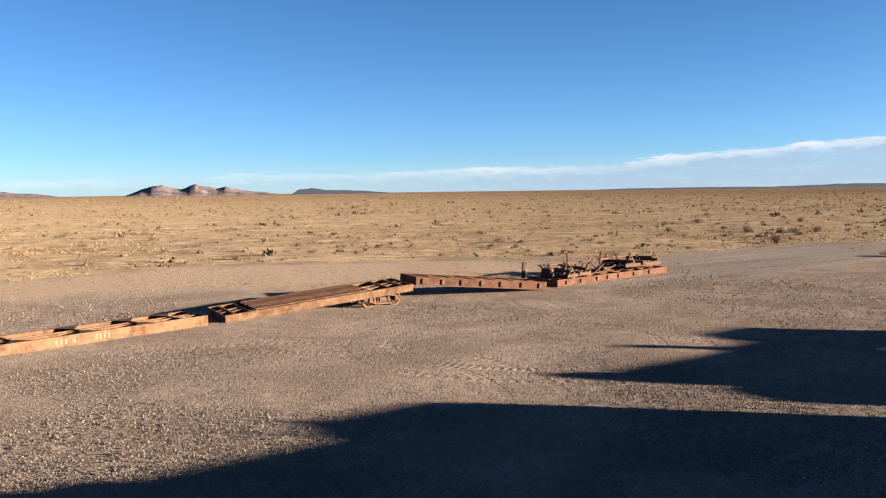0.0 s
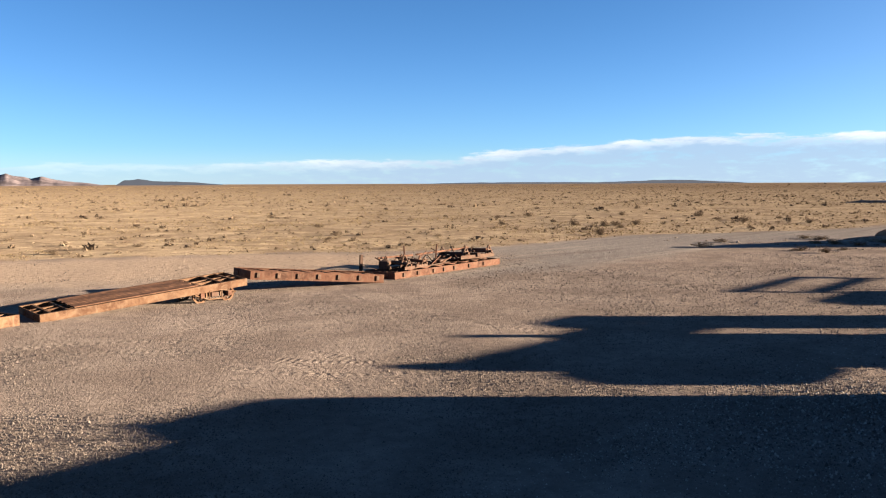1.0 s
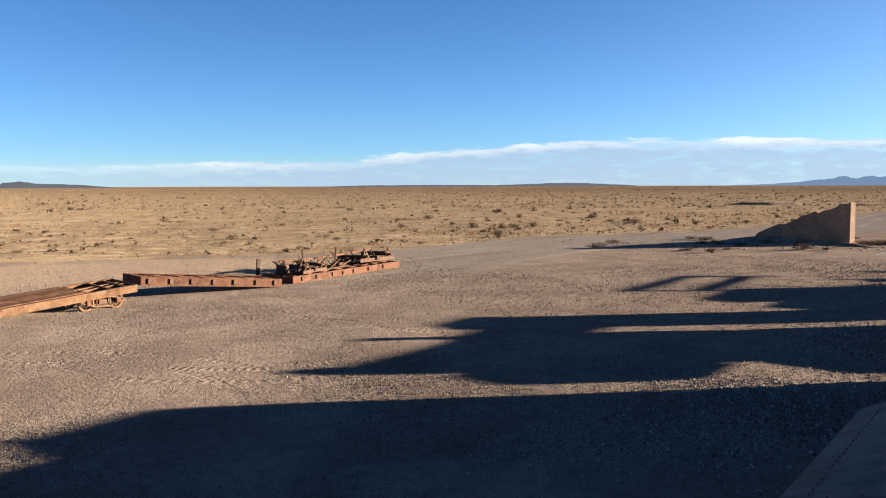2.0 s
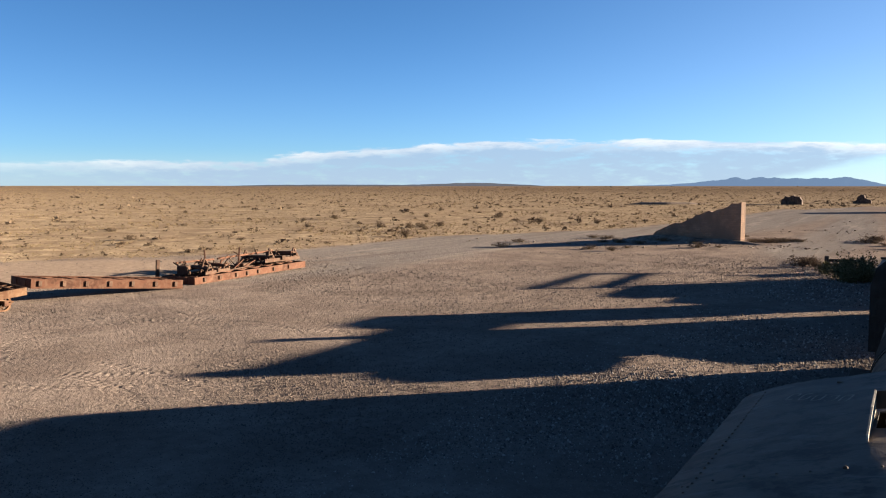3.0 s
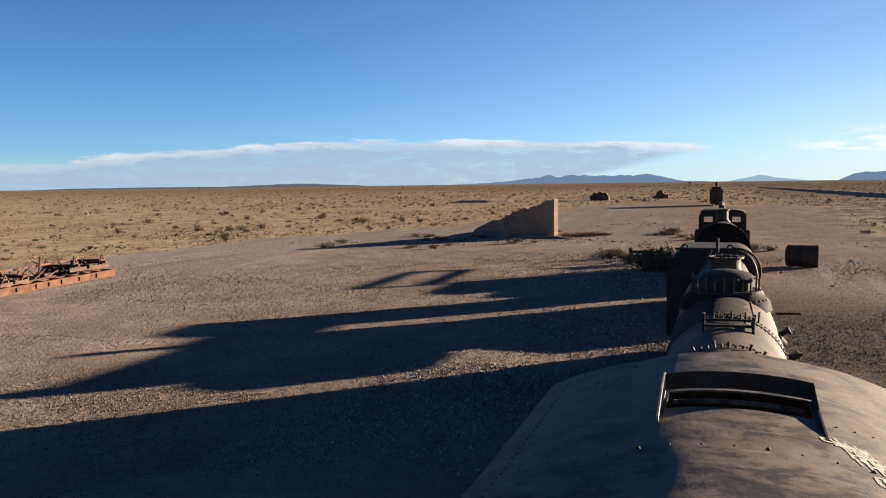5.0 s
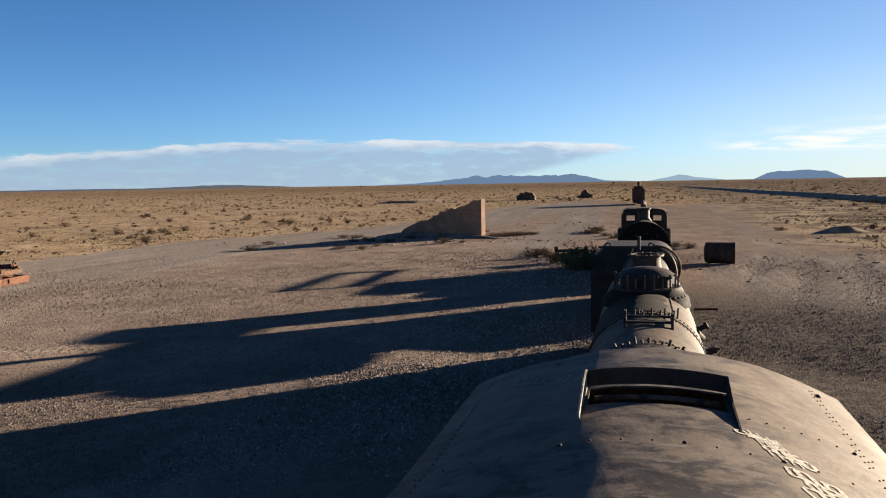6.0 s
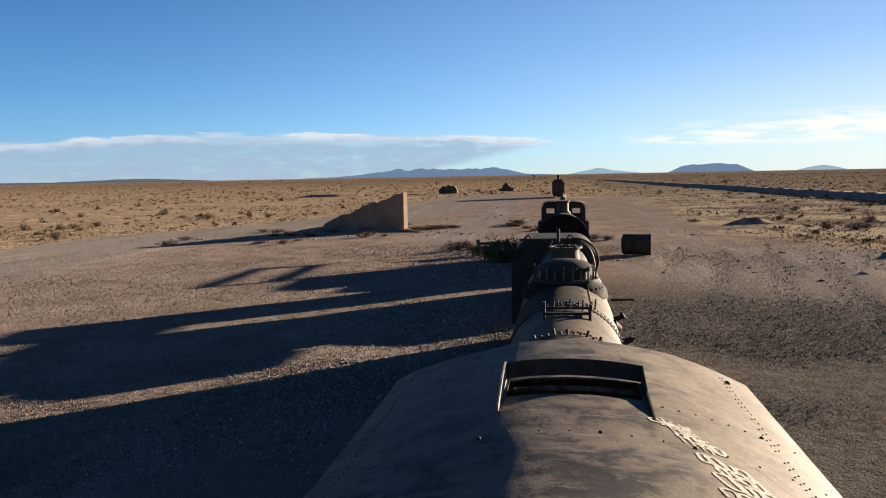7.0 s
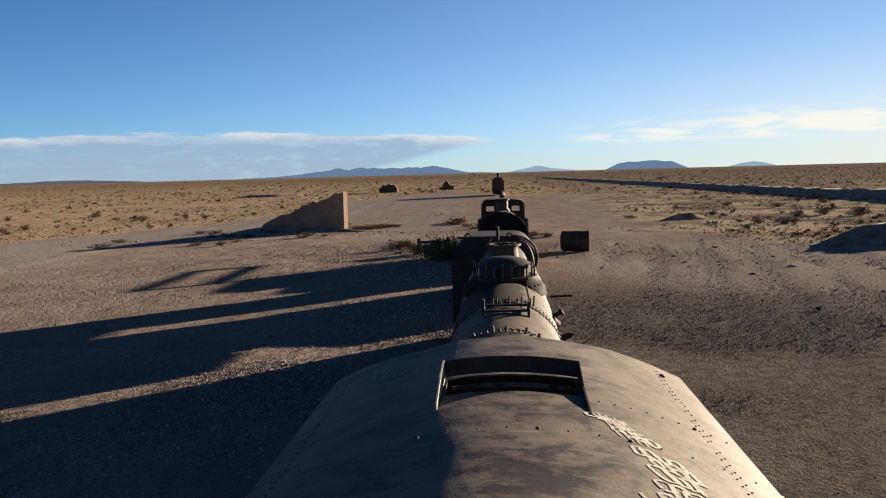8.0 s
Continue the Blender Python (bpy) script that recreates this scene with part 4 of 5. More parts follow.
def barrel(y0, y1, r, mat, name="boiler_course", z=BZ, parent=None, label="", x=0.0, dents=0.006):
    bm = B()
    nseg, ny = 56, max(4, int((y1 - y0) / 0.35))
    rings = []
    for j in range(ny + 1):
        y = y0 + (y1 - y0) * j / ny
        ring = []
        for k in range(nseg):
            an = 2 * math.pi * k / nseg
            rr = r + dents * noise.fractal(Vector((math.cos(an) * 1.6, math.sin(an) * 1.6, y * 1.1)), 1, 2, 3)
            ring.append(bm.verts.new((x + rr * math.cos(an), y, z + rr * math.sin(an))))
        rings.append(ring)
    for u, v in zip(rings, rings[1:]):
        for k in range(nseg):
            bm.faces.new((u[k], u[(k + 1) % nseg], v[(k + 1) % nseg], v[k]))
    bm.faces.new(rings[0])
    bm.faces.new(rings[-1][::-1])
    return part(name, bm, mat, parent or loco, label, smooth=True)


barrel(7.35, 11.32, BR, BOILER, label="dusty riveted boiler course")
barrel(11.30, 14.9, BR + 0.014, BOILER, label="dusty riveted boiler course")
barrel(14.88, 17.3, BR + 0.03, IRON, "smokebox", label="dark rusted smokebox")
for y, step, r in ((9.35, 5.0, 0.020), (11.22, 4.2, 0.019), (11.42, 4.2, 0.019), (14.8, 6.0, 0.02)):
    k = 0
    an = -35.0
    while an < 200:
        c, s = math.cos(radians(an)), math.sin(radians(an))
        if rng.random() < 0.9:
            rr = BR + (0.014 if y > 11.3 else 0.0)
            rivet(loco, (rr * c, y, BZ + rr * s), r, IRON, (c, 0, s))
        an += step
# a dark plate over the crown behind the dome, a few millimetres proud
bm = B()
rows = []
for j in range(13):
    y = 11.46 + j * 1.85 / 12
    ring = []
    for k in range(25):
        a_ = 165 - k * (165 - 71 + 3 * math.sin(j * 1.7)) / 24
        rr = BR + 0.021 + 0.006 * noise.fractal(Vector((math.cos(radians(a_)) * 1.6, math.sin(radians(a_)) * 1.6, y * 1.1)), 1, 2, 3)
        ring.append([bm.verts.new(((rr - t_) * math.cos(radians(a_)), y, BZ + (rr - t_) * math.sin(radians(a_)))) for t_ in (0, 0.014)])
    rows.append(ring)
for u, v in zip(rows, rows[1:]):
    for k in range(24):
        bm.faces.new((u[k][0], u[k + 1][0], v[k + 1][0], v[k][0]))
        bm.faces.new((u[k][1], v[k][1], v[k + 1][1], u[k + 1][1]))
    for k in (0, 24):
        bm.faces.new((u[k][0], v[k][0], v[k][1], u[k][1]))
for u in (rows[0], rows[-1]):
    for k in range(24):
        bm.faces.new((u[k][0], u[k][1], u[k + 1][1], u[k + 1][0]))
part("bare_crown", bm, BLACK_PLATE, loco, "dark boiler crown", smooth=True)
for k in range(16):
    rivet(loco, ((BR + 0.014) * math.cos(radians(64)), 11.55 + k * 0.11, BZ + (BR + 0.014) * math.sin(radians(64))), 0.02, IRON, (math.cos(radians(64)), 0, math.sin(radians(64))))
# lap plate with tall studs over the first ring
for k in range(13):
    an = radians(58 + k * 5.2)
    c, s = math.cos(an), math.sin(an)
    h = (0.03, 0.06, 0.025, 0.075, 0.035)[k % 5]
    part("stud", rod(B(), (BR * c, 9.22, BZ + BR * s), ((BR + h) * c, 9.22, BZ + (BR + h) * s), 0.016, n=6), IRON, loco)
# bracket frame across the top of the boiler
bm = B()
zb = BZ + BR
for x in (-0.27, 0.30):
    box(bm, x - 0.016, x + 0.016, 10.42, 10.52, zb - 0.08, zb + (0.17 if x < 0 else 0.14), 0.004)
box(bm, -0.27, 0.30, 10.44, 10.50, zb + 0.005, zb + 0.035, 0.004)
box(bm, -0.27, 0.30, 10.84, 10.88, zb + 0.015, zb + 0.045, 0.004)
for x in (-0.27, 0.30):
    box(bm, x - 0.014, x + 0.014, 10.5, 10.86, zb - 0.01, zb + 0.035, 0.004)
part("bracket", bm, IRON, loco, "black iron bracket frame on the boiler")
for k in range(12):
    x = -0.22 + k * 0.055
    part("stud", rod(B(), (x, 11.05 + 0.05 * (k % 2), zb - 0.03), (x + 0.01, 11.05 + 0.05 * (k % 2), zb + 0.05 + 0.03 * (k % 3)), 0.013, n=6), IRON, loco)
# sandpipe and valve gear on the sunlit flank
bm = B()
rod(bm, (0.70, 12.3, 2.74), (0.84, 13.2, 2.5), 0.045, n=10)
part("side_pipe", bm, IRON, loco, "short iron pipe stub")
part("rod", rod(B(), (0.78, 14.4, 2.76), (1.16, 14.4, 2.77), 0.02, n=8), RUST_PALE, loco)
part("injector_valve", lathe(B(), [(0.06, 0), (0.12, 0.02), (0.13, 0.16), (0.07, 0.2), (0.06, 0.36), (0.1, 0.38), (0.1, 0.44), (0.03, 0.45)], 14, pose(0.66, 12.9, 2.62, 0, 60, 0) @ Matrix.Scale(0.6, 4)), IRON, loco, smooth=True)
part("injector_valve", lathe(B(), [(0.06, 0), (0.12, 0.02), (0.13, 0.14), (0.07, 0.2), (0.06, 0.3), (0.1, 0.32), (0.03, 0.4)], 14, pose(0.72, 11.9, 2.5, 0, 70, 0) @ Matrix.Scale(0.7, 4)), IRON, loco, smooth=True)

# steam dome with its studded flange
dz = BZ + BR
DY = 13.75
part("dome_saddle", lathe(B(), [(0.70, -0.24), (0.665, -0.10), (0.60, -0.03), (0.56, 0.0), (0.55, 0.03), (0.44, 0.03)], 40, Matrix.Translation((0, DY, dz))), BLACK_PLATE, loco, smooth=True)
part("dome_ring", lathe(B(), [(0.44, 0.03), (0.545, 0.03), (0.545, 0.07), (0.44, 0.07)], 40, Matrix.Translation((0, DY, dz))), IRON, loco)
part("steam_dome", lathe(B(), [(0.40, 0.0), (0.40, 0.20), (0.47, 0.21), (0.47, 0.25), (0.42, 0.28), (0.34, 0.335), (0.2, 0.37), (0.02, 0.385)], 40, Matrix.Translation((0, DY, dz))), IRON, loco, "dark iron steam dome cap", smooth=True)
for k in range(22):
    an = 2 * math.pi * k / 22 + 0.1
    x, y = 0.50 * math.cos(an), DY + 0.50 * math.sin(an)
    part("dome_stud", rod(B(), (x, y, dz + 0.02), (x, y, dz + (0.29 if k % 3 else 0.23)), 0.016, n=6), PLATE, loco)
    rivet(loco, (0.445 * math.cos(an + 0.14), DY + 0.445 * math.sin(an + 0.14), dz + 0.25), 0.026, IRON)
for k in range(16):
    an = radians(-20 - k * 9)
    rivet(loco, (0.63 * math.cos(an), DY + 0.63 * math.sin(an), dz - 0.07), 0.022, IRON, (math.cos(an), math.sin(an), 0.5))

# stump of the chimney with a flanged rim, a rod and a bent pipe
CY = 16.2
part("chimney", lathe(B(), [(0.44, -0.12), (0.36, 0.0), (0.30, 0.1), (0.275, 0.26), (0.28, 0.33), (0.335, 0.34), (0.335, 0.375), (0.24, 0.375), (0.24, 0.1), (0.02, 0.1)], 36, Matrix.Translation((0, CY, dz))), BOILER, loco, "short flanged chimney stump", smooth=True)
for k in range(14):
    an = 2 * math.pi * k / 14
    rivet(loco, (0.315 * math.cos(an), CY + 0.315 * math.sin(an), dz + 0.375), 0.024, IRON)
part("rod", rod(B(), (-0.02, CY - 0.3, dz + 0.37), (-0.02, CY - 0.3, dz + 0.56), 0.02, n=6), IRON, loco)
part("rod", rod(B(), (-0.3, CY, dz + 0.37), (-0.24, CY, dz + 0.48), 0.02, n=6), IRON, loco)
bm = B()
prev = None
for k in range(15):
    an = math.pi * (1 - k / 14)
    q = (0.32 + 0.24 * math.cos(an), CY + 0.45, dz - 0.12 + 0.48 * math.sin(an))
    if prev:
        rod(bm, prev, q, 0.05, n=10)
    prev = q
part("bent_pipe", bm, IRON, loco, "arched iron exhaust pipe", smooth=True)
part("smokebox_door", lathe(B(), [(0.78, 0), (0.78, 0.05), (0.6, 0.12), (0.2, 0.17), (0.02, 0.175)], 40, Matrix.Translation((0, 17.3, BZ)) @ ALONG), IRON, loco, smooth=True)

# white paint scrawl on the sunlit roof: plain strokes
paint = thing("painted_scrawl", TRAIN, "white spray-painted scrawl on the locomotive roof", "graffiti")


def stroke(pts, wide=0.035):
    bm = B()
    prev = None
    for i, (x, y) in enumerate(pts):
        q = pts[min(i + 1, len(pts) - 1)]
        p = pts[max(i - 1, 0)]
        d = Vector((q[0] - p[0], q[1] - p[1])).normalized()
        nx, ny = -d.y * wide / 2, d.x * wide / 2
        pair = [bm.verts.new((x + s * nx, y + s * ny, roof_z(x + s * nx, y) + roof_dent(x, y) + (0.0155 if y < SEAM else 0.0035))) for s in (1, -1)]
        if prev:
            bm.faces.new((prev[0], prev[1], pair[1], pair[0]))
        prev = pair
    part("paint_stroke", bm, CHALK, paint)


def loop(cx, cy, rx, ry, a0=0, a1=360, lean=0.0, n=24):
    """A rounded box outline, or a piece of one."""
    out = []
    for i in range(n + 1):
        c, d = math.cos(radians(a0 + (a1 - a0) * i / n)), math.sin(radians(a0 + (a1 - a0) * i / n))
        x, y = math.copysign(abs(c) ** 0.5, c), math.copysign(abs(d) ** 0.5, d)
        out.append((cx + rx * x + lean * ry * y, cy + ry * y))
    return out


rng = random.Random(31)
for row, (x0, y0, kx, rr) in enumerate(((0.56, 5.20, 0.052, 0.05), (0.62, 5.08, 0.055, 0.055), (0.68, 4.95, 0.06, 0.06), (0.75, 4.58, 0.058, 0.075), (0.79, 4.44, 0.062, 0.085), (0.82, 4.27, 0.066, 0.10), (0.80, 4.08, 0.07, 0.10), (0.72, 3.90, 0.09, 0.10))):
    for k in range(4):
        cx, cy = x0 - 0.02 + k * kx + rng.uniform(-0.012, 0.012), y0 - 0.03 * k + rng.uniform(-0.02, 0.02)
        a0 = rng.uniform(0, 360)
        stroke(loop(cx, cy, kx * rng.uniform(0.36, 0.72), rr * rng.uniform(0.55, 1.15), a0, a0 + rng.choice((360, 330, 270, 230)), rng.uniform(-0.35, -0.05), 36), 0.021 + 0.007 * (k % 2))
for k in range(4):
    stroke([(0.57 + 0.05 * k + 0.012 * i, 5.27 - 0.055 * i - 0.03 * k) for i in range(9)], 0.014)
for k in range(5):
    a0 = 70 * k
    stroke(loop(-1.08 + 0.10 * k, 6.9 - 0.07 * k, 0.035, 0.09, a0, a0 + 290, 0.2), 0.016)

# ---- rest of the train ----


def arch_outline(half, z0, z1, rise, n=12):
    pts = [(-half, z0), (half, z0), (half, z1 - rise)]
    pts += [(half * math.cos(math.pi * k / n), z1 - rise + rise * math.sin(math.pi * k / n)) for k in range(1, n)]
    return pts + [(-half, z1 - rise)]


tender = thing("tender", TRAIN @ pose(-0.2, 0, 0), "dark rusty locomotive tender with rounded flanks and lifting eyes", "tender")
bm = B()
pts = [(-1.2, 0.9), (1.05, 0.9), (1.05, 2.5)] + [(0.5 + 0.55 * math.cos(radians(a_)), 2.62 + 0.55 * math.sin(radians(a_))) for a_ in range(0, 91, 10)] + [(-0.85, 3.17), (-1.08, 2.95), (-1.2, 2.5)]
prism(bm, pts, 22.3, 22.34)
prism(bm, pts, 22.34, 25.1)
part("tank", bm, IRON, tender, "dark riveted tank with rounded top")
bm = B()
arc = [(0.5 + 0.59 * math.cos(radians(a_)), 2.62 + 0.59 * math.sin(radians(a_))) for a_ in range(-90, 101, 10)]
for (x0, z0), (x1, z1) in zip(arc, arc[1:]):
    rod(bm, (x0, 22.28, z0), (x1, 22.28, z1), 0.032, n=8)
part("flange", bm, RUST_DARK, tender, "bent edge strip catching the light", smooth=True)
for x in (-0.75, 0.36):
    part("lifting_eye", lathe(B(), [(0.045, -0.03), (0.085, -0.03), (0.085, 0.03), (0.045, 0.03), (0.045, -0.03)], 18, Matrix.Translation((x, 22.5, 3.22)) @ Matrix.Rotation(radians(90), 4, "X"), False), BOILER, tender, smooth=True)
part("top_rail", rod(B(), (-1.0, 22.3, 3.19), (0.62, 22.3, 3.19), 0.03, n=8), BOILER, tender)
bm = B()
box(bm, -1.05, 0.95, 17.7, 19.7, 0.16, 0.9)
box(bm, -1.05, 0.95, 19.7, 22.5, 0.16, 0.64)
box(bm, -1.05, 0.95, 22.5, 25.4, 0.16, 0.9)
part("underframe", bm, IRON, tender)
for y in (19.6, 21.0, 23.2, 24.6):
    for x in (-0.65, 0.5):
        part("wheel", lathe(B(), [(0.02, -0.06), (0.36, -0.05), (0.36, 0.06), (0.4, 0.06), (0.4, 0.09), (0.02, 0.09)], 24, Matrix.Translation((x, y, 0.4)) @ Matrix.Rotation(radians(90), 4, "Y")), IRON, tender, smooth=True)
barrel(17.55, 22.3, 0.62, IRON, "front_drum", 2.46, tender, "dark iron drum", 0.2)
bm = B()
box(bm, -0.42, 1.02, 17.6, 19.7, 0.9, 2.45, 0.05)
box(bm, -0.42, 1.02, 19.7, 22.28, 1.05, 2.45, 0.03)
part("coal_bunker", bm, IRON, tender)
part("standpipe", rod(B(), (0.05, 21.9, 3.02), (0.05, 21.9, 3.5), 0.045, n=10), IRON, tender)

boiler_b = thing("boiler_shell", TRAIN, "bare locomotive boiler with a chimney on its track", "boiler")
barrel(30.8, 36.6, 0.85, BLACK_PLATE, "shell", 2.40, boiler_b, "dark rusty boiler shell", -0.02)
part("tube_plate", lathe(B(), [(0.02, 0.0), (0.90, 0.0), (0.93, -0.03), (0.965, -0.03), (0.965, 0.05), (0.02, 0.05)], 44, Matrix.Translation((-0.02, 30.76, 2.49)) @ ALONG), BLACK_PLATE, boiler_b, "dark open boiler end with a flanged rim", smooth=True)
for k in range(26):
    an = radians(3 + k * 7)
    rivet(boiler_b, (-0.02 + 0.935 * math.cos(an), 30.72, 2.49 + 0.935 * math.sin(an)), 0.022, BOILER, (0, -1, 0))
for x, z in ((-0.5, 2.78), (-0.3, 2.95), (-0.12, 2.86), (0.08, 2.99), (0.27, 2.84), (0.46, 2.92), (0.6, 2.72)):
    part("stay_end", rod(B(), (x, 30.77, z), (x, 30.62, z), 0.03, n=8), BOILER, boiler_b)
part("chimney", lathe(B(), [(0.36, -0.1), (0.29, 0.02), (0.25, 0.12), (0.25, 0.42), (0.31, 0.44), (0.31, 0.50), (0.22, 0.5), (0.02, 0.3)], 28, Matrix.Translation((-0.02, 36.9, 3.24))), BOILER, boiler_b, "short lit chimney", smooth=True)
bm = B()
box(bm, -1.2, 1.2, 28.9, 31.2, 0.16, 1.18)
box(bm, -1.2, -1.0, 31.2, 36.2, 0.16, 1.5)
box(bm, 1.0, 1.2, 31.2, 36.2, 0.16, 1.5)
box(bm, -1.0, 1.0, 31.2, 36.2, 0.16, 1.75)
part("underframe", bm, IRON, boiler_b)
part("cylinder_saddle", box(B(), -0.95, 0.95, 28.45, 30.85, 1.66, 2.5, 0.22), IRON, boiler_b, "dark cast iron saddle under the boiler end")
barrel(36.55, 39.85, 0.36, IRON, "firebox_crown", 2.98, boiler_b, "dark iron drum between boiler and cab", 0.0)
for y in (30.7, 32.1, 33.5, 34.9):
    for x in (-0.6, 0.6):
        part("wheel", lathe(B(), [(0.02, -0.06), (0.5, -0.05), (0.5, 0.06), (0.54, 0.06), (0.54, 0.09), (0.02, 0.09)], 26, Matrix.Translation((x, y, 0.54)) @ Matrix.Rotation(radians(90), 4, "Y")), IRON, boiler_b, smooth=True)

cab_c = thing("locomotive_cab", TRAIN, "dark arched locomotive cab with two window openings", "cab")


def cab_wall(y):
    bm = B()
    hw = 1.0
    box(bm, -hw, hw, y, y + 0.03, 0.9, 2.98)
    box(bm, -hw, -0.82, y, y + 0.03, 2.98, 3.30)
    box(bm, -0.42, 0.42, y, y + 0.03, 2.98, 3.30)
    box(bm, 0.82, hw, y, y + 0.03, 2.98, 3.30)
    prism(bm, [(-hw, 3.30), (hw, 3.30)] + [(hw * math.copysign(abs(math.cos(math.pi * k / 12)) ** 0.6, math.cos(math.pi * k / 12)), 3.31 + 0.28 * max(0.0, math.sin(math.pi * k / 12)) ** 0.7) for k in range(13)], y, y + 0.03)
    return bm


part("front_wall", cab_wall(39.8), IRON, cab_c)
part("rear_wall", cab_wall(41.6), IRON, cab_c)
for x in (-1.03, 1.0):
    part("side_wall", box(B(), x, x + 0.03, 39.8, 41.63, 0.9, 3.3), RUST_DARK, cab_c)
bm = B()
for k in range(12):
    u, v = math.pi * k / 12, math.pi * (k + 1) / 12
    a0, a1 = (1.04 * math.copysign(abs(math.cos(u)) ** 0.6, math.cos(u)), 3.32 + 0.29 * max(0.0, math.sin(u)) ** 0.7), (1.04 * math.copysign(abs(math.cos(v)) ** 0.6, math.cos(v)), 3.32 + 0.29 * max(0.0, math.sin(v)) ** 0.7)
    prism(bm, [a0, a1, (a1[0], a1[1] + 0.025), (a0[0], a0[1] + 0.025)], 39.66, 41.8)
part("roof", bm, BOILER, cab_c, smooth=False)
part("underframe", box(B(), -1.05, 1.05, 39.4, 43.0, 0.16, 0.9), IRON, cab_c)
part("water_tank", box(B(), -1.2, -0.6, 39.74, 40.9, 0.92, 2.7, 0.05), IRON, cab_c)
part("water_tank", box(B(), 0.6, 1.2, 39.74, 40.9, 0.92, 2.7, 0.05), IRON, cab_c)
for y in (39.8, 41.2, 42.4):
    for x in (-0.6, 0.6):
        part("wheel", lathe(B(), [(0.02, -0.06), (0.36, -0.05), (0.36, 0.06), (0.4, 0.06), (0.4, 0.09), (0.02, 0.09)], 24, Matrix.Translation((x, y, 0.4)) @ Matrix.Rotation(radians(90), 4, "Y")), IRON, cab_c, smooth=True)

# low wagon with an open frame of beams behind the cab
derrick = thing("scrap_wagon", TRAIN, "low rusty wagon with an open frame of iron beams", "wagon")
part("body", box(B(), -0.9, 0.9, 46.9, 51.4, 0.6, 2.45, 0.04), RUST_DARK, derrick)
part("drawbar", box(B(), -0.85, 0.85, 43.2, 46.9, 0.16, 1.85, 0.04), RUST_DARK, derrick)
part("underframe", box(B(), -0.9, 0.9, 47.2, 58.0, 0.4, 0.6), IRON, derrick)
for p, q in (((0.0, 52.2, 3.36), (0.0, 60.1, 3.40)), ((0.0, 51.6, 2.80), (0.0, 58.9, 2.86))):
    part("top_beam", rod(B(), p, q, 0.12, n=8), RUST_DARK, derrick)
for p, q in (((0.0, 60.0, 3.42), (0.0, 58.7, 2.80)), ((0.0, 52.1, 3.38), (0.0, 51.4, 2.4)), ((0.1, 53.0, 2.82), (0.2, 53.2, 0.6)), ((0.0, 58.8, 2.84), (-0.1, 57.6, 0.6))):
    part("post", rod(B(), p, q, 0.19 if p[2] > 3 else 0.1, n=8), RUST_DARK, derrick)
for y in (45.0, 48.8, 51.8, 54.6, 57.2):
    for x in (-0.6, 0.6):
        part("wheel", lathe(B(), [(0.02, -0.06), (0.3, -0.05), (0.3, 0.06), (0.34, 0.06), (0.34, 0.09), (0.02, 0.09)], 20, Matrix.Translation((x, y, 0.34)) @ Matrix.Rotation(radians(90), 4, "Y")), IRON, derrick, smooth=True)

# a tall wagon far down the line
far = thing("tall_wagon", TRAIN @ pose(-0.9, 172, 0), "dark tall railway wagon far down the line", "wagon")
part("body", box(B(), -1.25, 1.25, 0, 9, 0.8, 3.3, 0.08), RUST_DARK, far)
part("upper_body", box(B(), -0.9, 0.9, 0.6, 8, 3.3, 3.75, 0.08), RUST_DARK, far)
part("chimney", rod(B(), (0.05, 2, 3.7), (0.05, 2, 4.65), 0.26, 0.3, 12), IRON, far)
part("underframe", box(B(), -1.1, 1.1, 0.1, 8.9, 0.35, 0.8), IRON, far)
part("buffer_beam", box(B(), -0.3, 1.3, -0.9, 0.1, 0.2, 1.2, 0.05), IRON, far)
for y in (1.5, 7.5):
    for x in (-0.7, 0.7):
        part("wheel", lathe(B(), [(0.02, -0.06), (0.42, -0.05), (0.42, 0.06), (0.02, 0.09)], 20, Matrix.Translation((x, y, 0.42)) @ Matrix.Rotation(radians(90), 4, "Y")), IRON, far, smooth=True)

# a rusty tank lying beside the track
tank = thing("rusty_tank", TRAIN @ pose(4.35, 51.2, 0, 0, 0, -6), "dark open-ended rusty tank lying beside the track", "tank")
bm = B()
ACROSS = Matrix.Rotation(radians(90), 4, "Y")
lathe(bm, [(0.02, -0.90), (0.34, -0.89), (0.50, -0.85), (0.59, -0.77), (0.62, -0.66), (0.62, 0.8), (0.60, 0.85), (0.56, 0.85), (0.56, -0.8), (0.02, -0.8)], 28, Matrix.Translation((0, 0, 0.60)) @ ACROSS, False)
part("shell", bm, IRON, tank, smooth=True)
for x in (-0.6, 0.1, 0.8):
    part("hoop", lathe(B(), [(0.61, -0.04), (0.655, -0.04), (0.655, 0.04), (0.61, 0.04), (0.61, -0.04)], 28, Matrix.Translation((x, 0, 0.60)) @ ACROSS, False), RUST_DARK, tank, smooth=True)
for k in range(15):
    rivet(tank, (-0.75 + k * 0.107, -0.1, 1.215), 0.04, BOILER)

# a fallen brake beam behind the shrub
beam = thing("fallen_beam", TRAIN @ pose(-4.3, 51.5, 0, 0, 0, 4), "dark iron beam on two short blocks", "beam")
part("beam", box(B(), -1.0, 1.0, -0.08, 0.08, 0.62, 0.78, 0.02), IRON, beam)
for x in (-0.95, 0.85):
    part("block", box(B(), x - 0.1, x + 0.14, -0.2, 0.2, 0.0, 0.95, 0.03), IRON, beam)


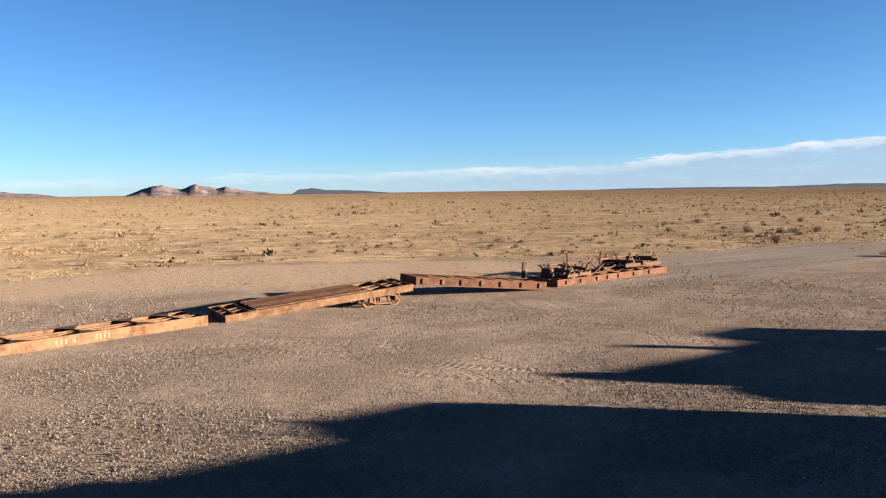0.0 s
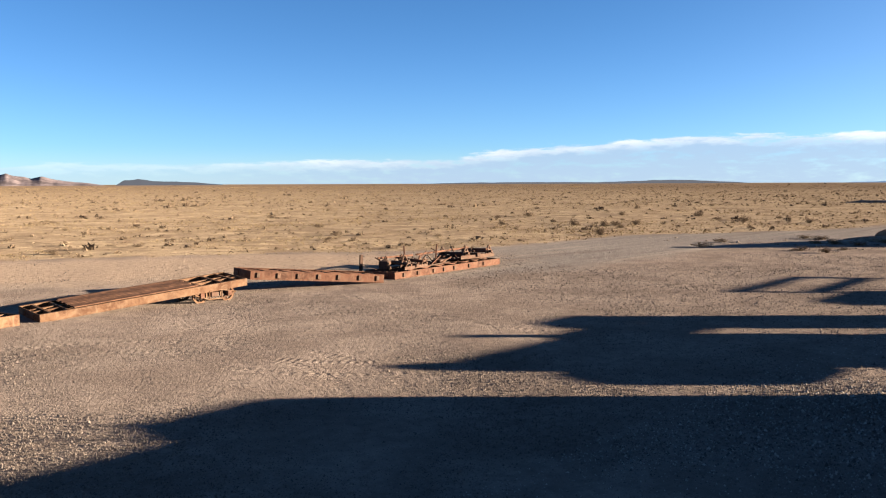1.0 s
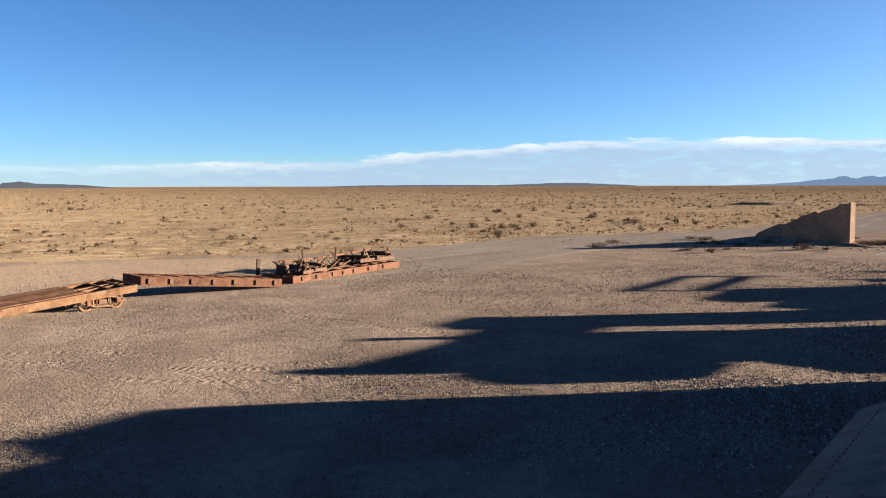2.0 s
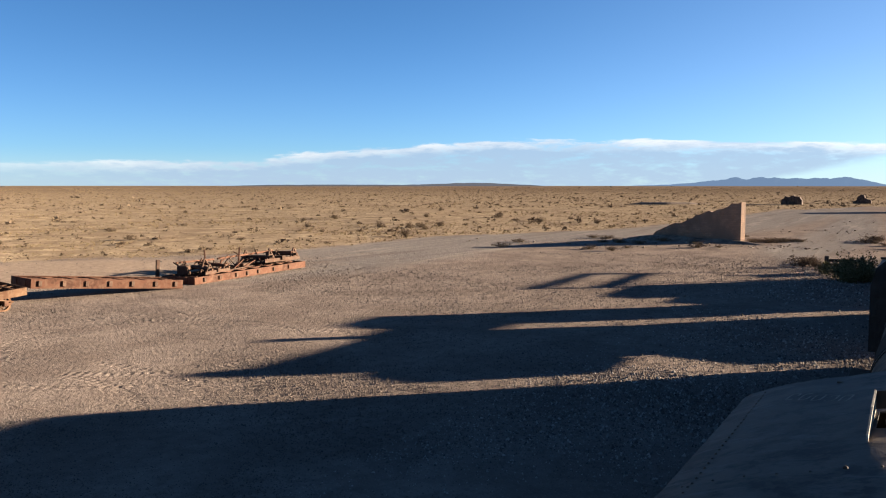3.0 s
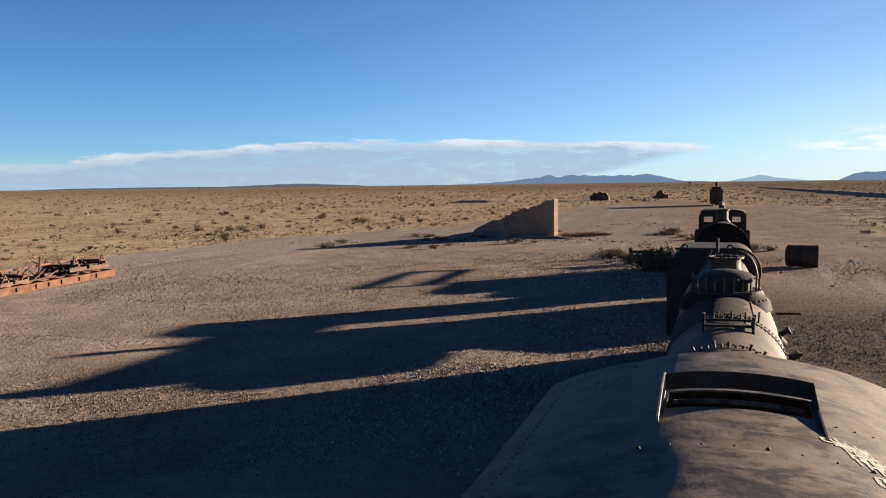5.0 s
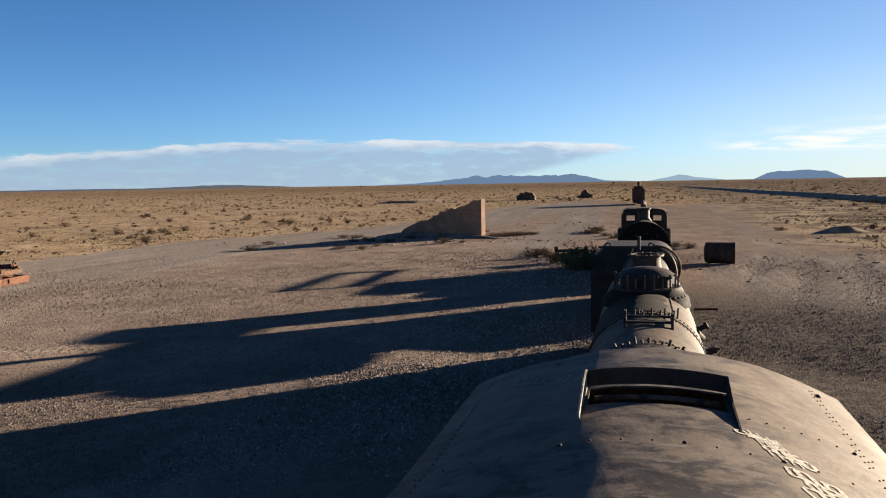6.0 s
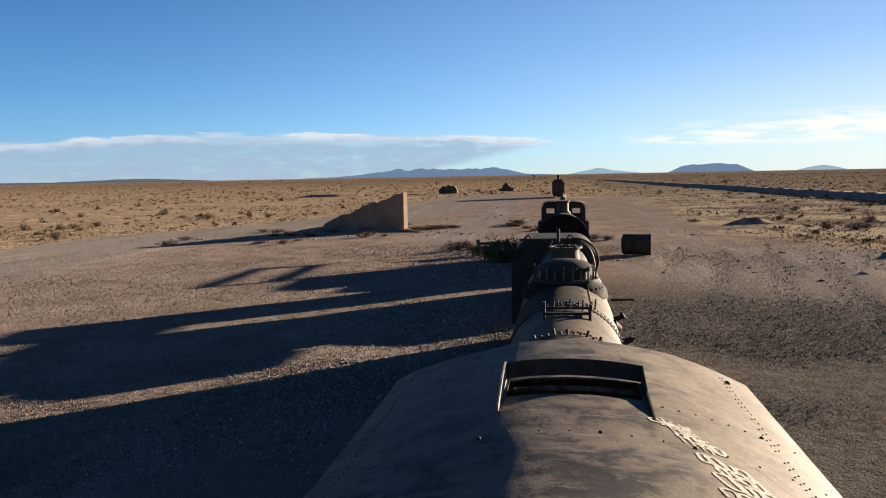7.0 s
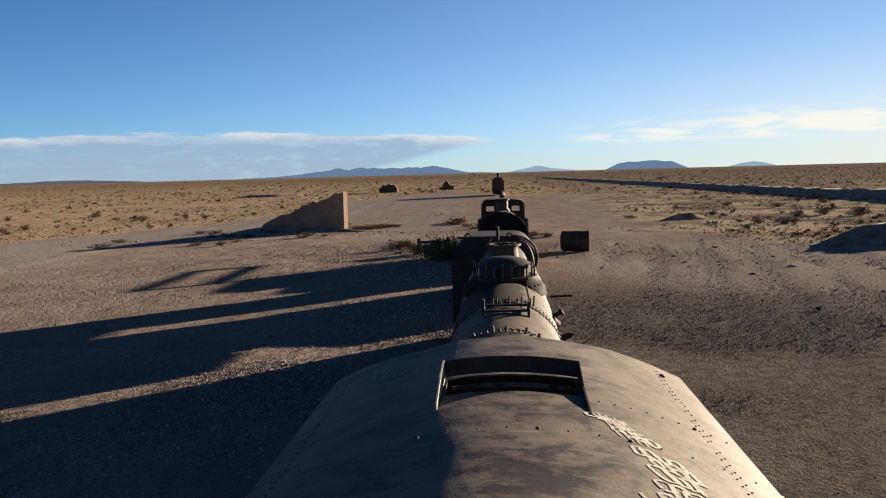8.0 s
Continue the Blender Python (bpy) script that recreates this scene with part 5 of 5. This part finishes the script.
# ---- ruins ----
def ruin_wall(m, length, thick, tops, label, seed, mat=ADOBE):
    """A broken adobe wall along y: tops are (share of length, height)."""
    bm = B()
    n = max(12, int(length / 0.28))
    g = []
    for i in range(n + 1):
        f = i / n
        h = np.interp(f, [t[0] for t in tops], [t[1] for t in tops])
        h = round((h + (0.3 if thick < 2 else 0.6) * noise.fractal(Vector((f * length * 1.1, seed, 0)), 1, 2, 4)) / 0.13) * 0.13
        h = max(0.15, h)
        row = []
        for x, z in ((0, -0.2), (0, 0.0), (0, h * 0.35), (0, h * 0.7), (0.02, h), (thick - 0.03, h - 0.04), (thick, h * 0.7), (thick, h * 0.35), (thick, 0.0), (thick, -0.2)):
            j = 0.11 * noise.fractal(Vector((x * 3, f * length * 1.6, z * 1.7 + seed)), 1, 2, 3)
            row.append(bm.verts.new((x + j, f * length + 0.5 * j, z)))
        g.append(row)
    for u, v in zip(g, g[1:]):
        for k in range(9):
            bm.faces.new((u[k], v[k], v[k + 1], u[k + 1]))
    bm.faces.new(g[0])
    bm.faces.new(g[-1][::-1])
    return solid("ruined_wall", bm, mat, m, label, "ruin")


WALL = pose(50.05, 56.4, 0, 0, 0, 28.0)
ruin_wall(WALL, 8.0, 1.0, [(0, 3.62), (0.05, 3.45), (0.16, 3.2), (0.3, 2.72), (0.42, 2.5), (0.55, 2.02), (0.72, 1.55), (0.85, 1.1), (1, 0.55)], "sloping stub of a ruined adobe wall", 3.3)
for (s_, x_), length, tops, rz in (((230, -31.5), 5.0, [(0, 1.0), (0.2, 2.1), (0.7, 2.2), (0.9, 1.4), (1, 0.7)], 40), ((250, -16.6), 4.4, [(0, 0.8), (0.3, 1.4), (0.4, 2.3), (0.75, 2.2), (0.8, 0.9), (1, 0.6)], 40)):
    m = TRAIN @ pose(x_ + length / 2, s_, 0, 0, 0, 90)
    ruin_wall(m, length, 2.4, tops, "low dark remains of an adobe hut on the plain", s_, BACKLIT_ADOBE)


# ---- heaps and banks of soil ----
def bank_heap(name, line, half, label, seed, m=TRAIN, mat=SOIL):
    """A long heap along points (x, y, height) on the plan."""
    bm = B()
    pts = []
    for p, q in zip(line, line[1:]):
        k = max(2, int(math.dist(p[:2], q[:2]) / (half * 0.35)))
        pts += [Vector(p).lerp(Vector(q), i / k) for i in range(k)]
    pts.append(Vector(line[-1]))
    rows = []
    for i, p in enumerate(pts):
        d = (pts[min(i + 1, len(pts) - 1)] - pts[max(i - 1, 0)])
        nrm = Vector((-d.y, d.x, 0)).normalized()
        row = []
        for k, (f, h) in enumerate(((-1, -0.15), (-0.8, 0.16), (-0.5, 0.48), (-0.2, 0.84), (0, 1.0), (0.18, 0.78), (0.6, 0.3), (1, -0.15))):
            jag = noise.fractal(Vector((p.x * 0.5, p.y * 0.5, k * 0.8 + seed)), 1, 2, 4)
            v = Vector((p.x, p.y, 0)) + nrm * half * min(1.0, 0.2 + p.z / 1.1) * (f + (0.10 * jag if h > 0 else 0))
            row.append(bm.verts.new((v.x, v.y, p.z * h * (1 + 0.22 * jag) if h > 0 else h)))
        rows.append(row)
    for u, v in zip(rows, rows[1:]):
        for k in range(7):
            bm.faces.new((u[k], v[k], v[k + 1], u[k + 1]))
    return solid(name, bm, mat, m, label, "earth bank", kind="structure", smooth=True)


bank_heap("ground_bank", [(62, 60, 1.3), (55, 90, 1.35), (51, 112, 1.3), (48.5, 140, 1.1), (46, 190, 1.0), (41, 280, 1.0), (34, 420, 0.8), (25, 600, 0.5)], 4.6, "long brown earth bank beside the plain", 2.0)
bank_heap("ground_heap", [(18.6, 51.5, 0.05), (20.0, 52.0, 0.45), (21.6, 52.6, 0.95), (23.2, 53.2, 1.35), (26, 54, 1.5), (34, 55, 1.4), (44, 56, 0.4)], 2.6, "heap of dark dug soil", 6.0, TRAIN, DARK_SOIL)
bank_heap("ground_heap", [(-0.7, -2.2, 0.03), (-0.6, -0.8, 0.22), (-0.5, 1.5, 0.3), (-0.6, 3.6, 0.42), (-0.5, 6.0, 0.5), (-0.3, 8.2, 0.45), (0.2, 10.6, 0.05)], 2.0, "crumbled soil along the foot of the ruined wall", 4.0, WALL, DARK_SOIL)
bank_heap("ground_bank", [(126, 184, 0.05), (128.5, 181.5, 0.55), (134.2, 178.0, 0.6), (140, 176.8, 0.5), (146, 176.2, 0.05)], 2.4, "low dark bank on the plain", 11.0, Matrix.Identity(4), DARK_SOIL)
bank_heap("ground_heap", [(14.6, 79.0, 0.05), (16.2, 79.6, 0.5), (17.6, 80.0, 0.62), (19.4, 80.5, 0.05)], 1.3, "small heap of dark soil", 8.0)


# ---- plants ----
def shrub_mesh(name, seed, leaves, mat, flat=0.75):
    """A dry shrub: forked twigs carrying many small leaves; about 1 m wide, 0.8 m high."""
    rng = np.random.default_rng(seed)
    V, F = [], []

    def tri(a_, b_, c_):
        k = len(V)
        V.extend((a_, b_, c_))
        F.append((k, k + 1, k + 2))

    tips = []
    for _ in range(26):
        an, el = rng.uniform(0, 2 * np.pi), rng.uniform(0.25, 1.4)
        d = np.array([np.cos(an) * np.cos(el), np.sin(an) * np.cos(el), np.sin(el) * flat + 0.1])
        ln = rng.uniform(0.28, 0.55)
        base = np.array([rng.uniform(-0.08, 0.08), rng.uniform(-0.08, 0.08), 0.0])
        tip = base + d * ln
        sd = np.cross(d, [0, 0, 1.0])
        sd = sd / (np.linalg.norm(sd) + 1e-6) * 0.012
        up = np.cross(sd, d)
        tri(base - sd, base + sd, tip)
        tri(base - up, base + up, tip)
        for _ in range(3):
            e_ = tip + rng.normal(0, 0.09, 3)
            tri(tip - sd * 0.6, tip + sd * 0.6, e_)
            tips.append(e_)
        tips.append(tip)
        tips.append(base + d * ln * 0.6)
    for _ in range(leaves):
        c = tips[rng.integers(len(tips))] + rng.normal(0, 0.045, 3)
        c[2] = max(c[2], 0.01)
        u = rng.normal(0, 1, 3)
        u /= np.linalg.norm(u)
        v = np.cross(u, rng.normal(0, 1, 3))
        v /= np.linalg.norm(v) + 1e-6
        s = rng.uniform(0.014, 0.032)
        tri(c - u * s, c + u * s, c + v * s * 2.2)
    return soup(name, np.array(V), np.array(F), mat)


SHRUBS = [shrub_mesh("shrub", 20 + k, 620, LEAF_DRY, 0.6 + 0.12 * k) for k in range(3)]
GREEN = shrub_mesh("shrub", 40, 1500, LEAF_GREEN, 0.9)


def shrub(x, y, size, k=0, rz=0, label="low dry brown shrub on the plain", me=None, high=1.0):
    ob = new("shrub", me or SHRUBS[k % 3])
    ob.matrix_world = pose(x, y, 0, 0, 0, rz) @ Matrix.Diagonal((size, size, size * high, 1))
    return tagged(ob, label, "shrub", "shrubs on the plain")


# those that stand out
for i, (x, y, s) in enumerate(((29.7, 93.2, 1.5), (2.05, 79.6, 1.3), (26.7, 75.6, 1.5), (53.1, 97.5, 1.5), (54.9, 114, 1.7), (58.5, 92, 1.3), (32.5, 91, 1.4), (34.5, 92.5, 1.2), (37, 93, 1.3), (22, 97, 1.1), (31, 119, 1.6), (45, 118, 1.5))):
    shrub(x, y, s, i, 40 * i)
for i, (x, y, s) in enumerate(((-3.9, 47.4, 1.8), (-3.2, 48.0, 1.8), (-4.1, 48.3, 1.4), (-2.9, 47.2, 1.5), (-3.6, 46.6, 1.2), (-5.2, 50.6, 1.0))):
    q = TRAIN @ Vector((x, y, 0))
    shrub(q.x, q.y, s, i, 70 * i, "dense dusty green shrub beside the train", GREEN, 1.1)
for i, (x, y, s, hh) in enumerate(((-6.2, 55.0, 1.3, 0.6), (-6.9, 56, 1.0, 0.6), (-5.6, 53.6, 1.0, 0.6), (-12.2, 77.0, 1.5, 0.45), (-11.2, 77.6, 1.7, 0.45), (-10.2, 78.0, 1.6, 0.4), (-13.2, 76.5, 1.1, 0.5), (-5.0, 79.8, 1.8, 0.5), (-4.2, 78.9, 1.3, 0.5), (-2.2, 73.0, 1.6, 0.6), (2.2, 63.0, 1.5, 0.6), (3.1, 62.0, 1.4, 0.6), (1.6, 60.5, 1.3, 0.6), (-20.5, 73.0, 1.6, 0.5), (-21.5, 74.2, 1.4, 0.5), (-17.5, 71.8, 1.1, 0.5), (-26.0, 73.5, 1.7, 0.45), (-27.5, 74.2, 1.5, 0.45), (-24.6, 68.6, 1.3, 0.5), (-31.0, 65.5, 1.4, 0.5),
                                     (21.5, 72.0, 2.1, 0.55), (23.5, 71.5, 1.8, 0.55), (33, 80.0, 2.2, 0.9), (30.5, 82.0, 2.0, 0.9), (27.5, 80.5, 1.7, 0.8), (36, 79.5, 1.9, 0.7), (34.6, 84, 1.5, 0.7), (40, 78, 1.6, 0.6), (43, 77.5, 1.7, 0.6), (32, 100, 1.6, 0.7), (40, 108, 1.8, 0.7), (12.5, 83, 1.2, 0.7), (24.5, 72.5, 1.3, 0.55))):
    q = TRAIN @ Vector((x, y, 0))
    shrub(q.x, q.y, s, i, 55 * i, "dry brown shrub on the sandy ground", None, hh)
for i, (x, y, s_, hh) in enumerate(((40.8, 60.7, 1.7, 0.5), (41.9, 59.4, 1.3, 0.5), (35.4, 53.5, 1.3, 0.6), (34.7, 55.6, 1.6, 0.4), (43.4, 53.7, 1.5, 0.7), (51.6, 56.9, 1.5, 0.5), (52.7, 56.2, 1.7, 0.5), (54.1, 56.2, 1.6, 0.5), (55.4, 56.0, 1.1, 0.5), (56.6, 63.2, 1.2, 0.4), (29.3, 60.2, 1.6, 0.5), (39.5, 39.0, 1.7, 0.75), (41.4, 40.3, 1.3, 0.6), (42.4, 41.4, 1.1, 0.6), (62.5, 54.0, 2.0, 0.6), (63.9, 54.6, 1.4, 0.5), (58.7, 49.4, 1.2, 0.5), (45.0, 53.0, 0.9, 0.5), (38.0, 55.4, 0.9, 0.5))):
    shrub(x, y, s_, i, 47 * i, "low dry brown shrub on the sandy yard", None, hh)
rng = random.Random(77)
count = 0
while count < 200:
    an, r = radians(rng.uniform(-36, 84)), 62 * math.exp(rng.uniform(0, 1.75))
    x, y = r * math.sin(an), r * math.cos(an)
    q = INTO @ Vector((x, y, 0))
    if grass_at(x, y) > 0.8 and not (30 < q.x < 65 and q.y > 55 and abs(q.x - 49) < 5):
        shrub(x, y, rng.uniform(0.45, 1.0) * (1 + r / 500), count, rng.uniform(0, 360), None or "small dry shrub on the grass plain", None, rng.uniform(0.5, 0.9))
        count += 1


for k in range(46):
    y = 74 + 2.4 * k + rng.uniform(-2, 2)
    q = TRAIN @ Vector((np.interp(y, [60, 90, 112, 140, 190, 280], [62, 55, 51, 48.5, 46, 41]) - rng.uniform(3.5, 7.5), y, 0))
    shrub(q.x, q.y, rng.uniform(0.7, 1.7), k, rng.uniform(0, 360), "dry shrub at the foot of the earth bank", None, rng.uniform(0.5, 0.85))


def scatter_grass():
    """Bunches of dry grass over the plain."""
    rng = np.random.default_rng(5)
    n = 150000
    an = np.radians(rng.uniform(-36, 84, n))
    r = 46 * np.exp(rng.uniform(0, 3.3, n))
    x, y = r * np.sin(an), r * np.cos(an)
    g = grass_at(x, y)
    clump = np.array([noise.noise(Vector((a_ * 0.13, b_ * 0.13, 0.5))) + 0.6 * noise.noise(Vector((a_ * 0.5, b_ * 0.5, 4.5))) for a_, b_ in zip(x, y)])
    keep = (g > 0.42) & (clump > rng.uniform(-0.75, 0.35, n)) & (rng.uniform(0, 1, n) < g + 0.1)
    x, y, r = x[keep], y[keep], r[keep]
    n = len(x)
    size = rng.uniform(0.05, 0.12, n) * (0.75 + r / 220)
    blades = 7
    th = rng.uniform(0, 2 * np.pi, (n, blades))
    wd = size[:, None] * rng.uniform(0.16, 0.34, (n, blades))
    ht = size[:, None] * rng.uniform(0.4, 0.95, (n, blades))
    off = size[:, None] * rng.uniform(0.1, 0.7, (n, blades))
    bx, by = x[:, None] + np.cos(th) * off * 0.7, y[:, None] + np.sin(th) * off * 0.7
    ph = rng.uniform(0, np.pi, (n, blades))
    p = np.stack([bx - np.cos(ph) * wd, by - np.sin(ph) * wd, 0 * bx - 0.04], -1)
    q = np.stack([bx + np.cos(ph) * wd, by + np.sin(ph) * wd, 0 * bx - 0.04], -1)
    t = np.stack([bx + np.cos(th) * off, by + np.sin(th) * off, ht], -1)
    v = np.stack([p, q, t], 2).reshape(-1, 3)
    f = np.arange(len(v)).reshape(-1, 3)
    tagged(new("grass", soup("grass", v, f, STRAW)), "dry yellow bunch grass on the plain", "grass", kind="stuff")


scatter_grass()


def scatter_stones():
    """Loose gravel over the yard, denser near by, and larger stones here and there."""
    rng = np.random.default_rng(8)
    n = 400000
    an = np.radians(rng.uniform(-34, 82, n))
    r = 8.0 * np.exp(2.05 * rng.uniform(0, 1, n) ** 0.8)
    x, y = r * np.sin(an), r * np.cos(an)
    g = grass_at(x, y)
    keep = (rng.uniform(0, 1, n) > g * 0.85) & (rng.uniform(0, 1, n) > 0.93 * drift_at(x, y)) & (rng.uniform(0, 1, n) < np.clip(1.8 - r / 28, 0.5, 1))
    x, y, r = x[keep], y[keep], r[keep]
    n = len(x)
    s = rng.lognormal(-4.2, 0.34, n) * (0.5 + r / 33)
    s = np.where(rng.uniform(0, 1, n) < 0.0015, s * 2.2, s)
    lee_u = (x - TRAIN[0][3]) * math.cos(radians(52.3)) - (y - TRAIN[1][3]) * math.sin(radians(52.3))
    s = s * (1 + 0.9 * np.clip((lee_u + 9) / 4, 0, 1) * (lee_u < 0))
    s = np.minimum(s, 0.075)
    o = np.array([[1, 0, -0.3], [0, 1, -0.3], [-1, 0, -0.3], [0, -1, -0.3], [0, 0, 0.85]], float)
    rot = rng.uniform(0, 2 * np.pi, n)
    j = o[None] * rng.uniform(0.65, 1.25, (n, 5, 1)) + rng.normal(0, 0.2, (n, 5, 3))
    c, d = np.cos(rot)[:, None], np.sin(rot)[:, None]
    jx, jy = j[..., 0] * c - j[..., 1] * d, j[..., 0] * d + j[..., 1] * c
    v = np.stack([x[:, None] + jx * s[:, None], y[:, None] + jy * s[:, None] * 0.85, j[..., 2] * s[:, None]], -1).reshape(-1, 3)
    tri = np.array([[0, 1, 4], [1, 2, 4], [2, 3, 4], [3, 0, 4]])
    c, d = math.cos(radians(52.3)), math.sin(radians(52.3))
    u, w = x - TRAIN[0][3], y - TRAIN[1][3]
    # some stones on the shadow side take the dark tone too, as painted shade
    dark = (cinder_shade_at(u * c - w * d, u * d + w * c) > rng.uniform(0.1, 0.9, n)) & ((u * c - w * d > 0) | (rng.uniform(0, 1, n) < 0.45))
    v = v.reshape(-1, 5, 3)
    pale = ~dark & (lee_u > -9) & (lee_u < 0) & (rng.uniform(0, 1, n) < 0.35)
    for name, pick, mat, label in (("gravel", ~dark & ~pale, STONE, "loose grey-brown gravel on the yard"), ("ballast", pale, PEBBLE, "pale ballast pebbles along the shaded side of the train"), ("cinders", dark, CINDER, "dark loose cinders, and stones darkened for shade, beside the locomotive")):
        f = (tri[None] + 5 * np.arange(pick.sum())[:, None, None]).reshape(-1, 3)
        tagged(new(name, soup(name, v[pick].reshape(-1, 3), f, mat)), label, "gravel", kind="stuff")


scatter_stones()


def scatter_scrub(seed, n, near, far, k, low, label):
    """Small dark cushions of scrub over the plain, too many to count."""
    rng = np.random.default_rng(seed)
    an = np.radians(rng.uniform(-36, 84, n))
    r = near * np.exp(rng.uniform(0, math.log(far / near), n))
    x, y = r * np.sin(an), r * np.cos(an)
    keep = grass_at(x, y) > 0.6
    x, y, r = x[keep], y[keep], r[keep]
    n = len(x)
    size = rng.lognormal(low, 0.5, n) * (1 + r / 420)
    th, el = rng.uniform(0, 2 * np.pi, (n, k)), rng.uniform(0.05, 1.4, (n, k))
    rad = size[:, None] * rng.uniform(0.5, 1.1, (n, k))
    cx, cy, cz = x[:, None] + np.cos(th) * np.cos(el) * rad, y[:, None] + np.sin(th) * np.cos(el) * rad, np.sin(el) * rad * 0.7
    d = rng.normal(0, 1, (3, n, k, 3)) * size[None, :, None, None] * 0.30
    c = np.stack([cx, cy, cz], -1)
    v = np.stack([c + d[0], c + d[1], c + d[2]], 2).reshape(-1, 3)
    v[:, 2] = np.maximum(v[:, 2], -0.02)
    tagged(new("scrub", soup("scrub", v, np.arange(len(v)).reshape(-1, 3), LEAF_DRY)), label, "scrub", kind="stuff")


scatter_scrub(15, 3200, 58, 560, 26, -1.95, "small dark dry scrub cushions on the plain")
scatter_scrub(16, 9000, 46, 420, 14, -2.75, "tiny dry scrub tufts between the bunch grass")
scatter_scrub(17, 14000, 180, 2300, 10, -2.05, "far low brown scrub on the plain")


def scatter_rubble():
    """Broken stones and clods on the sandy ground round the ruined wall and along the tracks."""
    rng = np.random.default_rng(23)
    spots = [(-14, 70, 9, 2.5, 260), (-22, 72, 7, 2.0, 160), (-6, 80, 7, 3.0, 130), (-28, 66, 10, 1.6, 160), (-8, 96, 9, 8, 130), (-1, 128, 12, 10, 120), (8, 62, 9, 14, 120), (14, 38, 9, 16, 110), (26, 74, 12, 8, 200), (34, 96, 10, 14, 200), (30, 130, 14, 25, 260), (44, 150, 4, 50, 420), (47, 95, 4, 25, 200)]
    P = []
    for cx, cy, sx, sy, k in spots:
        P.append(np.stack([rng.normal(cx, sx * 0.6, k), rng.normal(cy, sy * 0.6, k)], 1))
    P = np.concatenate(P)
    P = P[(np.abs(P[:, 0]) > 2.2)]
    n = len(P)
    c, d = math.cos(radians(-52.3)), math.sin(radians(-52.3))
    x, y = TRAIN[0][3] + P[:, 0] * c - P[:, 1] * d, TRAIN[1][3] + P[:, 0] * d + P[:, 1] * c
    s = np.minimum(rng.lognormal(-2.8, 0.5, n), 0.22)
    o = np.array([[1, 0, 0], [-1, 0, 0], [0, 1, 0], [0, -1, 0], [0, 0, 1], [0, 0, -1], [0.6, 0.6, 0.5], [-0.6, -0.6, 0.5]], float)
    j = o[None, :6] * rng.uniform(0.6, 1.3, (n, 6, 1)) + rng.normal(0, 0.2, (n, 6, 3))
    v = np.stack([x[:, None] + j[..., 0] * s[:, None], y[:, None] + j[..., 1] * s[:, None], (j[..., 2] * 0.5 + 0.12) * s[:, None]], -1).reshape(-1, 3)
    tri = np.array([[0, 2, 4], [2, 1, 4], [1, 3, 4], [3, 0, 4], [2, 0, 5], [1, 2, 5], [3, 1, 5], [0, 3, 5]])
    f = (tri[None] + 6 * np.arange(n)[:, None, None]).reshape(-1, 3)
    tagged(new("rubble", soup("rubble", v, f, RUBBLE)), "broken adobe clods and stones on the sand", "rubble", kind="stuff")


RUBBLE = island_material("broken_clods", (0.09, 0.064, 0.05), (0.36, 0.29, 0.22), 0.95, 1.0)
scatter_rubble()
